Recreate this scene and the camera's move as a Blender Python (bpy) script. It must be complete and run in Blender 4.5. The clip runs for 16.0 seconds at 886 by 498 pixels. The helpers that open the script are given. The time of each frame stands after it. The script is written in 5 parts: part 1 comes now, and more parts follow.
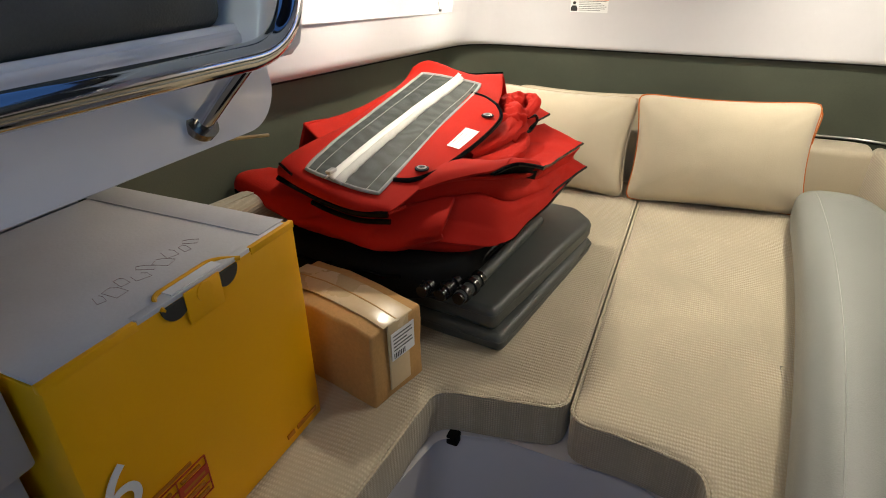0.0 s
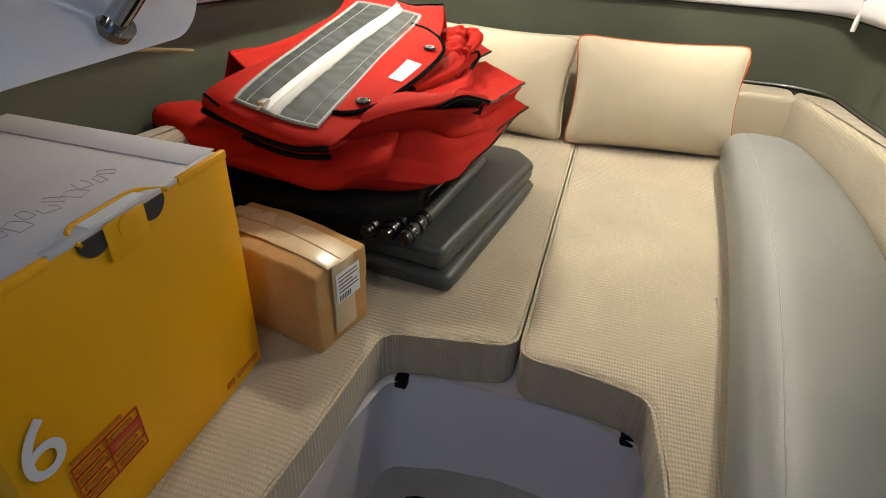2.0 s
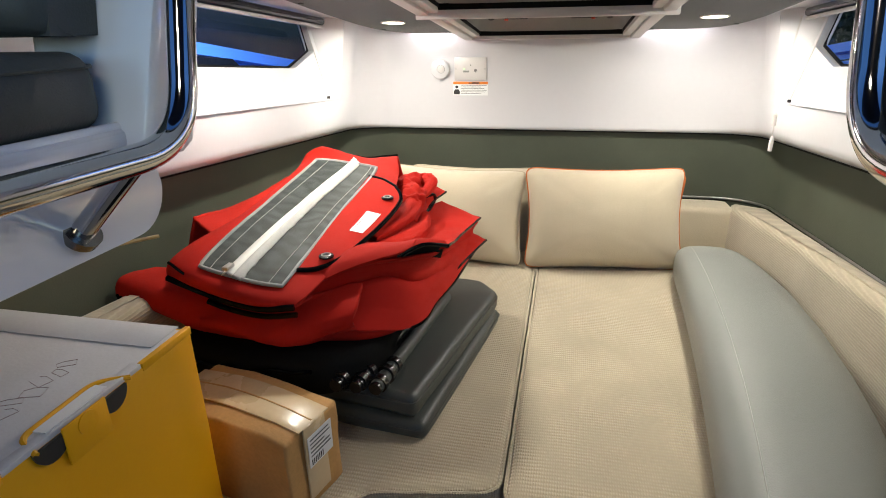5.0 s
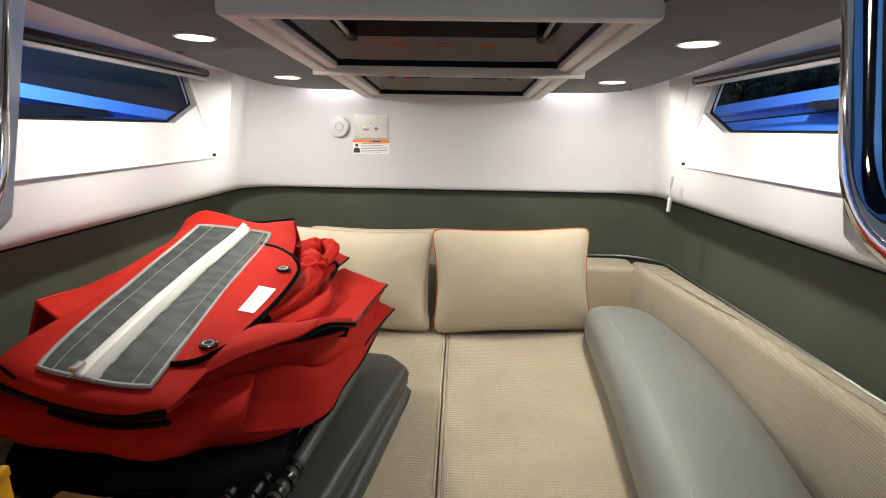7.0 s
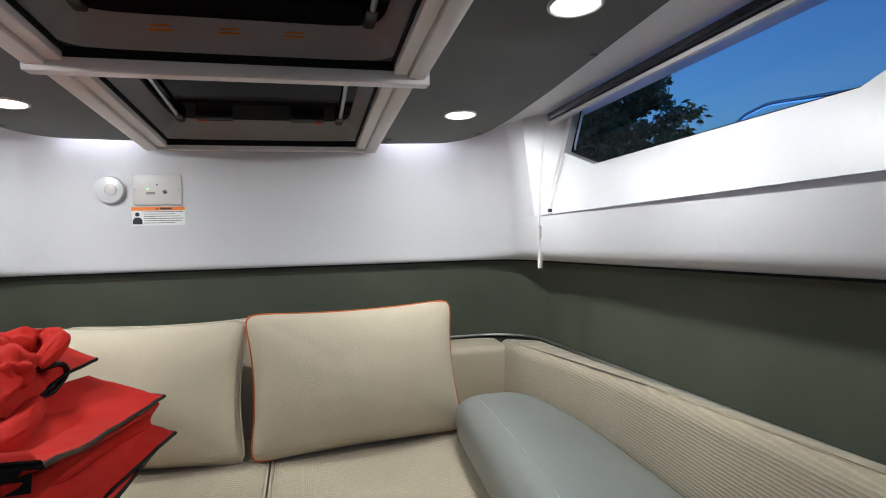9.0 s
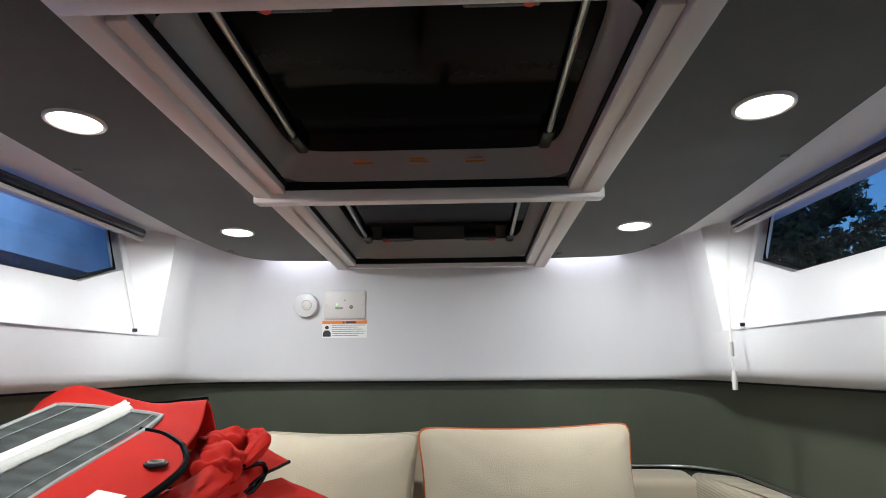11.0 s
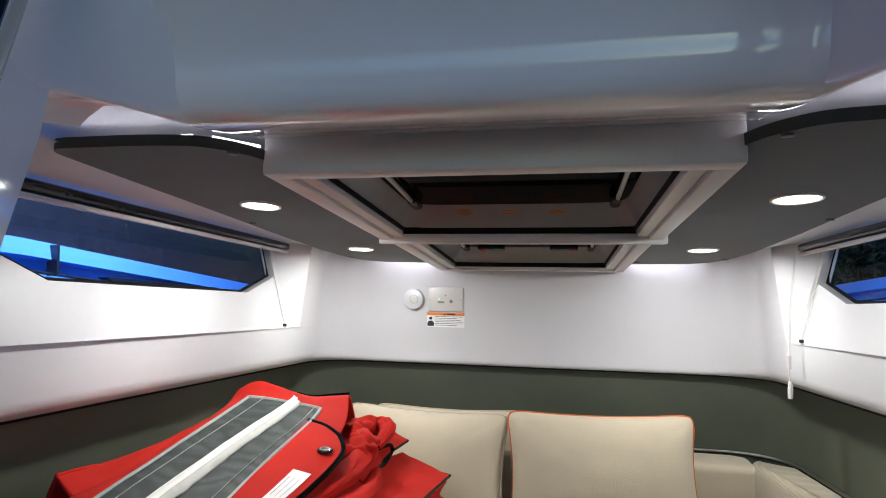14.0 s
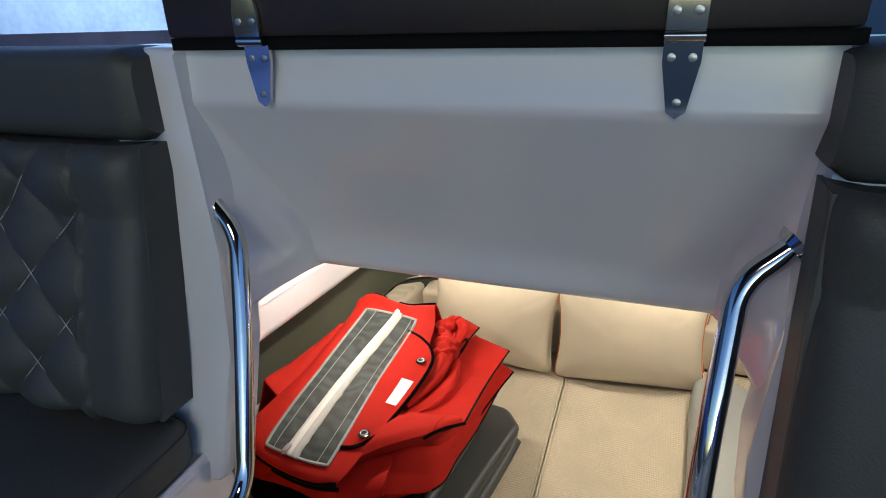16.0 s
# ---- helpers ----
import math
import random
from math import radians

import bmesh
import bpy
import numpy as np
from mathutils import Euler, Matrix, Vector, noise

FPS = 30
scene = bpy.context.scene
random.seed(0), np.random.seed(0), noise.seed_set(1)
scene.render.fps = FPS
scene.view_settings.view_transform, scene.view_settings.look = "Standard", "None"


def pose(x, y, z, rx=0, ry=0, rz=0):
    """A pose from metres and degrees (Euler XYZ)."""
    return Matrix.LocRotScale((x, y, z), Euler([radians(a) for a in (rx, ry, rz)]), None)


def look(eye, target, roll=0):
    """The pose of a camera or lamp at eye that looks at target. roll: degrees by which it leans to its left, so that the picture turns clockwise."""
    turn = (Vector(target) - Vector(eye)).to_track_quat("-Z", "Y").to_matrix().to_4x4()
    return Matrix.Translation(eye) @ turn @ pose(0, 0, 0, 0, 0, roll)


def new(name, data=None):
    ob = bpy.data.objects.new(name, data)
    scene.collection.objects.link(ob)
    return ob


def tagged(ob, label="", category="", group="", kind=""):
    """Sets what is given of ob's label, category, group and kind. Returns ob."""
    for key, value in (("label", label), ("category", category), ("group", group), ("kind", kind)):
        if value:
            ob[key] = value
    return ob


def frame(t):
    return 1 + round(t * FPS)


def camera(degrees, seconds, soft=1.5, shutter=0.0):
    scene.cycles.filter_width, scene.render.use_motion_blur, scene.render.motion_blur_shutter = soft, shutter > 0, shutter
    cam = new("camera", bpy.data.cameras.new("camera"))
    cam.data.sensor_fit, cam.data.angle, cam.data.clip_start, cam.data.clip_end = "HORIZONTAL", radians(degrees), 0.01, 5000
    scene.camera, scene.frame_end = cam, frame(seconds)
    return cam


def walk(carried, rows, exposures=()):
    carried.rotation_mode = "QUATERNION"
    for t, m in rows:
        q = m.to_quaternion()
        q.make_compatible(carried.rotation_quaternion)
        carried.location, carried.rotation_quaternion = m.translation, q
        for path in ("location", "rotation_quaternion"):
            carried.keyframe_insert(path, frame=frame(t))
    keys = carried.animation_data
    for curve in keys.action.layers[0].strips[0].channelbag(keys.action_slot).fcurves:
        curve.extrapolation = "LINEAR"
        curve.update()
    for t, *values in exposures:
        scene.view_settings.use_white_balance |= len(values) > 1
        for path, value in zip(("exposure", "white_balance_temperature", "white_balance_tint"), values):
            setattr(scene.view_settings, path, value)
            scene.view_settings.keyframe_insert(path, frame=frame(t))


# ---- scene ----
cam = camera(75.6, 16.0, 1.0)
PATH = [
    (0, (0.104, 0.086, 1.18), (-0.606, 1.697, 0.232), -0.7),
    (0.5, (0.081, 0.079, 1.158), (-0.548, 1.689, 0.153), 0.3),
    (1, (0.077, 0.08, 1.156), (-0.488, 1.69, 0.114), 1.3),
    (1.5, (0.066, 0.086, 1.136), (-0.434, 1.696, 0.06), 2.3),
    (2, (0.068, 0.095, 1.13), (-0.383, 1.719, 0.053), 2.6),
    (2.5, (0.076, 0.098, 1.143), (-0.355, 1.751, 0.103), 1.5),
    (3, (0.091, 0.103, 1.159), (-0.322, 1.789, 0.166), -0.1),
    (3.5, (0.102, 0.105, 1.173), (-0.286, 1.825, 0.229), -0.7),
    (4, (0.103, 0.104, 1.177), (-0.266, 1.873, 0.319), 0.3),
    (4.5, (0.09, 0.104, 1.186), (-0.316, 1.903, 0.411), -1.0),
    (7, (0.032, 0.224, 1.184), (-0.022, 2.148, 0.642), 0.9),
    (7.5, (0.053, 0.39, 1.151), (0.262, 2.326, 0.691), 1.4),
    (8, (0.072, 0.495, 1.076), (0.543, 2.408, 0.729), 1.6),
    (8.5, (0.088, 0.578, 1.011), (0.672, 2.477, 0.774), 0.8),
    (9, (0.089, 0.586, 1.008), (0.557, 2.524, 0.855), -0.7),
    (9.5, (0.071, 0.584, 1.003), (0.305, 2.57, 0.943), -2.0),
    (10, (0.054, 0.579, 1.006), (0.043, 2.578, 1.048), -2.4),
    (12.5, (0.074, 0.602, 0.981), (-0.023, 2.546, 1.442), 0.3),
    (13, (0.065, 0.581, 1.005), (-0.052, 2.537, 1.406), 0.8),
    (13.5, (0.07, 0.493, 1.085), (-0.127, 2.465, 1.349), 1.3),
    (14, (0.083, 0.339, 1.152), (-0.308, 2.299, 1.225), 0.6),
    (14.5, (0.127, 0.235, 1.221), (-0.418, 2.159, 1.188), -0.7),
    (15, (0.17, 0.237, 1.308), (-0.494, 2.107, 1.064), -1.5),
    (15.5, (0.189, 0.22, 1.54), (-0.515, 2.009, 0.99), -1.6),
    (16, (0.202, 0.118, 1.713), (-0.444, 1.835, 0.916), -2.1),
]
walk(cam, [(t, look(eye, target, roll)) for t, eye, target, roll in PATH],
     [(0.0, 0.0, 7500, 8), (2.0, 0.26, 7400, 8), (3.5, 0.26, 7300, 8), (4.5, 0.16, 7000, 8), (7.0, -0.17, 6800, 7), (8.5, -0.5, 6000, 6), (10.0, -0.5, 6000, 6),
      (12.5, -0.38, 6200, 7), (14.5, -0.4, 6300, 9), (15.0, -0.4, 6600, 10), (15.5, -0.33, 7000, 11), (16.0, -0.05, 7400, 12)])

# ---- world and light ----
world = bpy.data.worlds.new("dusk")
scene.world = world
world.use_nodes = True
wn, wl = world.node_tree.nodes, world.node_tree.links
sky = wn.new("ShaderNodeTexSky")
sky.sky_type, sky.sun_disc = "NISHITA", False
sky.sun_elevation, sky.sun_rotation = radians(4), radians(160)
tint = wn.new("ShaderNodeMix")
tint.data_type, tint.blend_type = "RGBA", "MULTIPLY"
tint.inputs[0].default_value = 1.0
tint.inputs[7].default_value = (0.30, 0.68, 1.65, 1)
grey = wn.new("ShaderNodeRGBToBW")
even = wn.new("ShaderNodeMix")
even.data_type = "RGBA"
even.inputs[0].default_value = 0.15
wl.new(sky.outputs[0], grey.inputs[0])
wl.new(sky.outputs[0], even.inputs[6])
wl.new(grey.outputs[0], even.inputs[7])
wl.new(even.outputs[2], tint.inputs[6])
wl.new(tint.outputs[2], wn["Background"].inputs[0])
wn["Background"].inputs[1].default_value = 0.25

LAMP_W, LED_GLOW, COCKPIT_W, HULL_FILL_W = 3.35, 40.0, 3.2, 150.0


def area_lamp(name, place, watts, size, colour, target=None):
    data = bpy.data.lights.new(name, "AREA")
    data.shape, data.size, data.energy, data.color = "DISK", size, watts, colour
    ob = new(name, data)
    ob.matrix_basis = look(place, target or (place[0], place[1] + 0.001, place[2] - 1))
    return ob


def roof_z(y):
    """Underside of the headliner, which falls towards the bow."""
    return 1.267 - 0.108 * (y - 1.275)


def sheer(y):
    """How much the lines of the cabin sides rise going aft."""
    return -0.068 * (y - 1.9)


LAMPS = [(-0.443, 1.285), (0.438, 1.285), (-0.441, 1.823), (0.431, 1.823)]
for lx, ly in LAMPS:
    area_lamp("downlight_light", (lx, ly, roof_z(ly) - 0.012), LAMP_W, 0.05, (1.0, 0.975, 0.925))
# unseen lamp under the added roof, assumed from streaks reflected on the bulkhead
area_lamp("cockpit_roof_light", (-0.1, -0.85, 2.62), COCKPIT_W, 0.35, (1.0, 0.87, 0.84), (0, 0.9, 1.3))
# unseen fill lamps, added to brighten the boats alongside
for lx in (-1.3, 1.3):
    hull_fill = area_lamp("hull_fill_light", (lx, 3.0, 4.6), HULL_FILL_W, 0.6, (0.80, 0.88, 1.0), (lx * 2.3, 3.4, 1.2))
    hull_fill.data.spread = radians(75)


# ---- materials ----
def material(name, base, rough=0.5, metal=0.0, vary=0.12, scale=6.0, bump=0.0, bump_scale=120.0, coat=0.0, rough_vary=0.06,
             emit=None, glow=0.0, stain=None, transmit=0.0, sheen=0.0):
    m = bpy.data.materials.new(name)
    m.use_nodes = True
    n, l = m.node_tree.nodes, m.node_tree.links
    b = n["Principled BSDF"]
    b.inputs["Metallic"].default_value = metal
    b.inputs["Coat Weight"].default_value = coat
    b.inputs["Coat Roughness"].default_value = 0.06
    b.inputs["Transmission Weight"].default_value = transmit
    b.inputs["Sheen Weight"].default_value = sheen
    tc = n.new("ShaderNodeTexCoord")
    big = n.new("ShaderNodeTexNoise")
    big.inputs["Scale"].default_value, big.inputs["Detail"].default_value = scale, 5
    l.new(tc.outputs["Object"], big.inputs["Vector"])
    fine = n.new("ShaderNodeTexNoise")
    fine.inputs["Scale"].default_value, fine.inputs["Detail"].default_value = bump_scale, 4
    l.new(tc.outputs["Object"], fine.inputs["Vector"])
    ramp = n.new("ShaderNodeValToRGB")
    dark = stain or tuple(c * (1 - vary) for c in base)
    ramp.color_ramp.elements[0].color, ramp.color_ramp.elements[0].position = (*dark, 1), 0.3
    ramp.color_ramp.elements[1].color, ramp.color_ramp.elements[1].position = (*(min(1, c * (1 + vary * 0.5)) for c in base), 1), 0.7
    l.new(big.outputs["Fac"], ramp.inputs[0])
    mix = n.new("ShaderNodeMix")
    mix.data_type, mix.blend_type = "RGBA", "OVERLAY"
    mix.inputs[0].default_value = min(0.5, vary)
    l.new(ramp.outputs[0], mix.inputs[6])
    l.new(fine.outputs["Fac"], mix.inputs[7])
    l.new(mix.outputs[2], b.inputs["Base Color"])
    mr = n.new("ShaderNodeMapRange")
    mr.inputs[3].default_value, mr.inputs[4].default_value = max(0.02, rough - rough_vary), min(1, rough + rough_vary)
    l.new(big.outputs["Fac"], mr.inputs[0])
    l.new(mr.outputs[0], b.inputs["Roughness"])
    if bump:
        bp = n.new("ShaderNodeBump")
        bp.inputs["Strength"].default_value, bp.inputs["Distance"].default_value = bump, 0.002
        l.new(fine.outputs["Fac"], bp.inputs["Height"])
        l.new(bp.outputs[0], b.inputs["Normal"])
    if emit:
        b.inputs["Emission Color"].default_value = (*emit, 1)
        b.inputs["Emission Strength"].default_value = glow
    return m


def woven(name, base, cell=0.0045, strength=0.5, low=0.84, crossings=((0, 1), (1, 2), (0, 2))):
    """A basket-woven cloth: two crossed sets of ridges."""
    m = material(name, base, 0.85, vary=0.10, scale=5, sheen=0.25)
    n, l = m.node_tree.nodes, m.node_tree.links
    b = n["Principled BSDF"]
    tc = n.new("ShaderNodeTexCoord")
    heights = []
    for axis in ("X", "Y", "Z"):
        w = n.new("ShaderNodeTexWave")
        w.wave_type, w.bands_direction, w.wave_profile = "BANDS", axis, "SIN"
        w.inputs["Scale"].default_value = 1 / cell / 3.18 * (0.52 if axis == "Y" else 1.0)
        w.inputs["Distortion"].default_value, w.inputs["Detail"].default_value = 1.3, 2
        w.inputs["Detail Scale"].default_value = 2.0
        l.new(tc.outputs["Object"], w.inputs["Vector"])
        heights.append(w)
    total = None
    for p, q in crossings:
        c = n.new("ShaderNodeMath"); c.operation = "MULTIPLY_ADD"
        l.new(heights[p].outputs["Fac"], c.inputs[0]); l.new(heights[q].outputs["Fac"], c.inputs[1])
        c.inputs[2].default_value = 0.0
        if total:
            l.new(total.outputs[0], c.inputs[2])
        total = c
    c = n.new("ShaderNodeMath"); c.operation = "MULTIPLY"
    l.new(total.outputs[0], c.inputs[0]); c.inputs[1].default_value = 0.5
    bp = n.new("ShaderNodeBump")
    bp.inputs["Strength"].default_value, bp.inputs["Distance"].default_value = strength, 0.0012
    l.new(c.outputs[0], bp.inputs["Height"])
    l.new(bp.outputs[0], b.inputs["Normal"])
    src = b.inputs["Base Color"].links[0].from_socket
    mul = n.new("ShaderNodeMix"); mul.data_type, mul.blend_type = "RGBA", "MULTIPLY"
    mul.inputs[0].default_value = 1.0
    tone = n.new("ShaderNodeMapRange")
    tone.inputs[3].default_value, tone.inputs[4].default_value = low, 1.05
    l.new(c.outputs[0], tone.inputs[0])
    l.new(src, mul.inputs[6]); l.new(tone.outputs[0], mul.inputs[7])
    l.new(mul.outputs[2], b.inputs["Base Color"])
    return m


WHITE = material("white_gelcoat", (0.62, 0.615, 0.625), 0.30, vary=0.03, scale=3, coat=0.25, bump=0.03, bump_scale=40)
LINER = material("white_liner", (0.62, 0.61, 0.63), 0.40, vary=0.03, scale=3, bump=0.03, bump_scale=60)
GEL = material("glossy_bulkhead_gelcoat", (0.78, 0.75, 0.77), 0.10, vary=0.05, scale=2.5, coat=0.5, bump=0.04, bump_scale=14)
SUEDE = material("dark_grey_green_suede", (0.055, 0.060, 0.050), 0.9, vary=0.22, scale=9, bump=0.25, bump_scale=500, sheen=0.2)
PANEL = material("olive_grey_vinyl", (0.066, 0.076, 0.052), 0.62, vary=0.15, scale=7, bump=0.2, bump_scale=350)
# base colour darkened for the shade in the hatch wells
WELL_SHADED = material("grey_white_acrylic_shaded", (0.24, 0.235, 0.23), 0.30, vary=0.06, bump=0.05, bump_scale=150)
TRIM_W = material("white_plastic_trim", (0.62, 0.59, 0.57), 0.38, vary=0.04, bump=0.05, bump_scale=200)
# rubber, and also the black pieces that stand in for shade
BLACK = material("black_rubber_and_shade", (0.006, 0.006, 0.006), 0.75, vary=0.3, bump=0.1, bump_scale=200)
GLOSSBLACK = material("black_plastic", (0.010, 0.010, 0.011), 0.22, vary=0.2)
SMOKED = material("smoked_acrylic", (0.003, 0.003, 0.004), 0.05, vary=0.2, rough_vary=0.02)
SMOKED.node_tree.nodes["Principled BSDF"].inputs["Specular IOR Level"].default_value = 0.022
for m_ in (BLACK, ):
    m_.node_tree.nodes["Principled BSDF"].inputs["Specular IOR Level"].default_value = 0.12
CHROME = material("polished_steel", (0.60, 0.595, 0.59), 0.07, metal=1.0, vary=0.04, rough_vary=0.03)
# polished steel with a darker base colour, for the dim reflection it should show
DARKSTEEL = material("reflection_darkened_steel", (0.26, 0.24, 0.21), 0.22, metal=1.0, vary=0.3, scale=20)
BRUSHED = material("brushed_steel", (0.55, 0.54, 0.52), 0.3, metal=1.0, vary=0.1)
BEIGE = woven("beige_woven_fabric", (0.515, 0.44, 0.315), 0.0046, 1.0, 0.86)
RIBBED = woven("beige_ribbed_fabric", (0.515, 0.44, 0.315), 0.0062, 1.0, 0.76, ((2, 2),))
BEIGE_FINE = material("fine_beige_fabric", (0.50, 0.43, 0.315), 0.85, vary=0.08, scale=6, bump=0.5, bump_scale=480, sheen=0.25)
ORANGE = material("orange_piping", (0.55, 0.13, 0.02), 0.6)
GREYVINYL = material("grey_vinyl", (0.225, 0.235, 0.22), 0.42, vary=0.08, scale=5, bump=0.25, bump_scale=420)
DARKVINYL = material("dark_grey_vinyl", (0.060, 0.067, 0.063), 0.40, vary=0.14, scale=6, bump=0.25, bump_scale=380)
SEATVINYL = material("charcoal_seat_vinyl", (0.060, 0.062, 0.056), 0.5, vary=0.15, scale=8, bump=0.3, bump_scale=380)
STITCH = material("pale_thread", (0.42, 0.42, 0.40), 0.8)
RED = material("red_canvas", (0.46, 0.016, 0.010), 0.8, vary=0.16, scale=7, bump=0.35, bump_scale=900)
RED.node_tree.nodes["Principled BSDF"].inputs["Specular IOR Level"].default_value = 0.15
CLEARSTRIP = material("grey_mesh_strip", (0.046, 0.055, 0.052), 0.55, vary=0.35, scale=26, bump=0.3, bump_scale=700)
CLEARSTRIP.node_tree.nodes["Principled BSDF"].inputs["Specular IOR Level"].default_value = 0.25
# swirled watermarks where the mesh lies on itself
cn, cl = CLEARSTRIP.node_tree.nodes, CLEARSTRIP.node_tree.links
swirl = cn.new("ShaderNodeTexWave")
swirl.wave_type = "RINGS"
swirl.inputs["Scale"].default_value, swirl.inputs["Distortion"].default_value, swirl.inputs["Detail"].default_value = 9.0, 11.0, 2.0
swirl.inputs["Detail Scale"].default_value = 1.4
ct, cr_, cm = cn.new("ShaderNodeTexCoord"), cn.new("ShaderNodeMapRange"), cn.new("ShaderNodeMix")
cr_.inputs[3].default_value, cr_.inputs[4].default_value = 0.72, 1.30
cm.data_type, cm.blend_type, cm.inputs[0].default_value = "RGBA", "MULTIPLY", 1.0
cb = cn["Principled BSDF"].inputs["Base Color"]
cl.new(ct.outputs["Object"], swirl.inputs["Vector"])
cl.new(swirl.outputs["Fac"], cr_.inputs[0])
cl.new(cb.links[0].from_socket, cm.inputs[6])
cl.new(cr_.outputs[0], cm.inputs[7])
cl.new(cm.outputs[2], cb)
STRIP_EDGE = material("grey_binding", (0.30, 0.31, 0.29), 0.6, vary=0.15, bump=0.2, bump_scale=700)
ZIPFLAP = material("grey_white_flap", (0.52, 0.51, 0.47), 0.6, vary=0.12, scale=20, bump=0.2, bump_scale=300)
ZIP = material("white_zip_cover", (0.80, 0.78, 0.72), 0.45, vary=0.05, bump=0.15, bump_scale=300)
PIPING = material("black_piping", (0.003, 0.003, 0.0035), 0.20, vary=0.2)
PIPING.node_tree.nodes["Principled BSDF"].inputs["Specular IOR Level"].default_value = 0.09
YELLOW = material("yellow_printed_card", (0.92, 0.43, 0.001), 0.5, vary=0.05, scale=4, bump=0.08, bump_scale=180)
GREYCARD = material("white_inner_card", (0.62, 0.60, 0.60), 0.7, vary=0.08, scale=9, bump=0.12, bump_scale=220)
CARTON = material("brown_cardboard", (0.52, 0.285, 0.10), 0.75, vary=0.16, scale=9, bump=0.2, bump_scale=160)
TAPE = material("tan_packing_tape", (0.66, 0.50, 0.30), 0.28, vary=0.08, scale=12, coat=0.3)
PAPER = material("white_paper", (0.80, 0.80, 0.80), 0.6, vary=0.03)
INK = material("black_print", (0.02, 0.02, 0.02), 0.6)
GREYINK = material("grey_print", (0.12, 0.12, 0.12), 0.6)
REDINK = material("red_print", (0.55, 0.05, 0.02), 0.6)
MAROON = material("orange_brown_print", (0.55, 0.17, 0.01), 0.6)
PENCIL = material("faint_brown_print", (0.36, 0.27, 0.26), 0.7)
SIGNORANGE = material("orange_print", (0.85, 0.22, 0.02), 0.5)
LENS = material("lit_lamp_lens", (0.9, 0.9, 0.85), 0.4, emit=(1.0, 0.96, 0.82), glow=14.0)
LED = material("lit_led_strip", (0.9, 0.9, 0.9), 0.4, emit=(0.94, 0.90, 1.0), glow=LED_GLOW)
LED_AFT = material("dimmer_led_strip", (0.9, 0.9, 0.9), 0.4, emit=(0.94, 0.90, 1.0), glow=LED_GLOW * 0.35)
GREENLED = material("green_indicator", (0.1, 0.6, 0.1), 0.4, emit=(0.3, 1.0, 0.2), glow=2.0)
LID = material("dark_brown_hatch_cover", (0.035, 0.026, 0.022), 0.35, vary=0.2, scale=8, bump=0.15, bump_scale=250)
BLUEHULL = material("blue_gelcoat", (0.09, 0.30, 1.0), 0.3, vary=0.05, scale=1)
NAVY = material("dark_boat_glazing", (0.015, 0.018, 0.03), 0.2, vary=0.2)
TARP = material("grey_blue_cover", (0.13, 0.22, 0.36), 0.6, vary=0.25, scale=3, bump=0.2, bump_scale=25)
GROUND = material("dark_hardstanding", (0.06, 0.065, 0.07), 0.8, vary=0.3, scale=1.5, bump=0.3, bump_scale=30)
BARK = material("bark", (0.06, 0.045, 0.03), 0.9, vary=0.3, scale=8)
LEAF = material("dark_leaves", (0.035, 0.06, 0.02), 0.7, vary=0.4, scale=2)
SOLE = material("grey_cockpit_sole", (0.35, 0.34, 0.33), 0.6, vary=0.1)
BRASS = material("raw_fibreglass_edge", (0.35, 0.22, 0.06), 0.5, vary=0.3, scale=40)

GLASS = bpy.data.materials.new("tinted_window_glass")
GLASS.use_nodes = True
gn, gl = GLASS.node_tree.nodes, GLASS.node_tree.links
for node in list(gn):
    gn.remove(node)
go, gt, gg, gm = (gn.new(k) for k in ("ShaderNodeOutputMaterial", "ShaderNodeBsdfTransparent", "ShaderNodeBsdfGlossy", "ShaderNodeMixShader"))
gt.inputs[0].default_value = (0.93, 0.96, 1.0, 1)
gg.inputs["Roughness"].default_value = 0.02
gm.inputs[0].default_value = 0.07
gl.new(gt.outputs[0], gm.inputs[1]); gl.new(gg.outputs[0], gm.inputs[2]); gl.new(gm.outputs[0], go.inputs[0])


# ---- building helpers ----
def part(name, bm, mat, parent=None, label="", smooth=True):
    """Links a bmesh as one mesh object, under a thing or part where one is given."""
    bmesh.ops.recalc_face_normals(bm, faces=bm.faces)
    me = bpy.data.meshes.new(name)
    bm.to_mesh(me)
    bm.free()
    me.materials.append(mat)
    if smooth:
        me.polygons.foreach_set("use_smooth", [True] * len(me.polygons))
        me.set_sharp_from_angle(angle=radians(42))
    ob = new(name, me)
    if parent:
        ob.parent = parent
    if label:
        ob["label"] = label
    return ob


def thing(name, label, category, place=(0, 0, 0), rz=0, group="", kind=""):
    ob = new(name)
    ob.empty_display_size = 0.05
    ob.matrix_basis = pose(*place, 0, 0, rz)
    return tagged(ob, label, category, group, kind)


def block(x0, x1, y0, y1, z0, z1, bevel=0.0, seg=2, bm=None, m=None):
    bm = bm or bmesh.new()
    t = Matrix.Translation(((x0 + x1) / 2, (y0 + y1) / 2, (z0 + z1) / 2)) @ Matrix.Diagonal((x1 - x0, y1 - y0, z1 - z0, 1))
    made = bmesh.ops.create_cube(bm, size=1, matrix=(m @ t) if m else t)
    if bevel:
        edges = list({e for v in made["verts"] for e in v.link_edges})
        bmesh.ops.bevel(bm, geom=edges, offset=bevel, segments=seg, profile=0.5, affect="EDGES")
    return bm


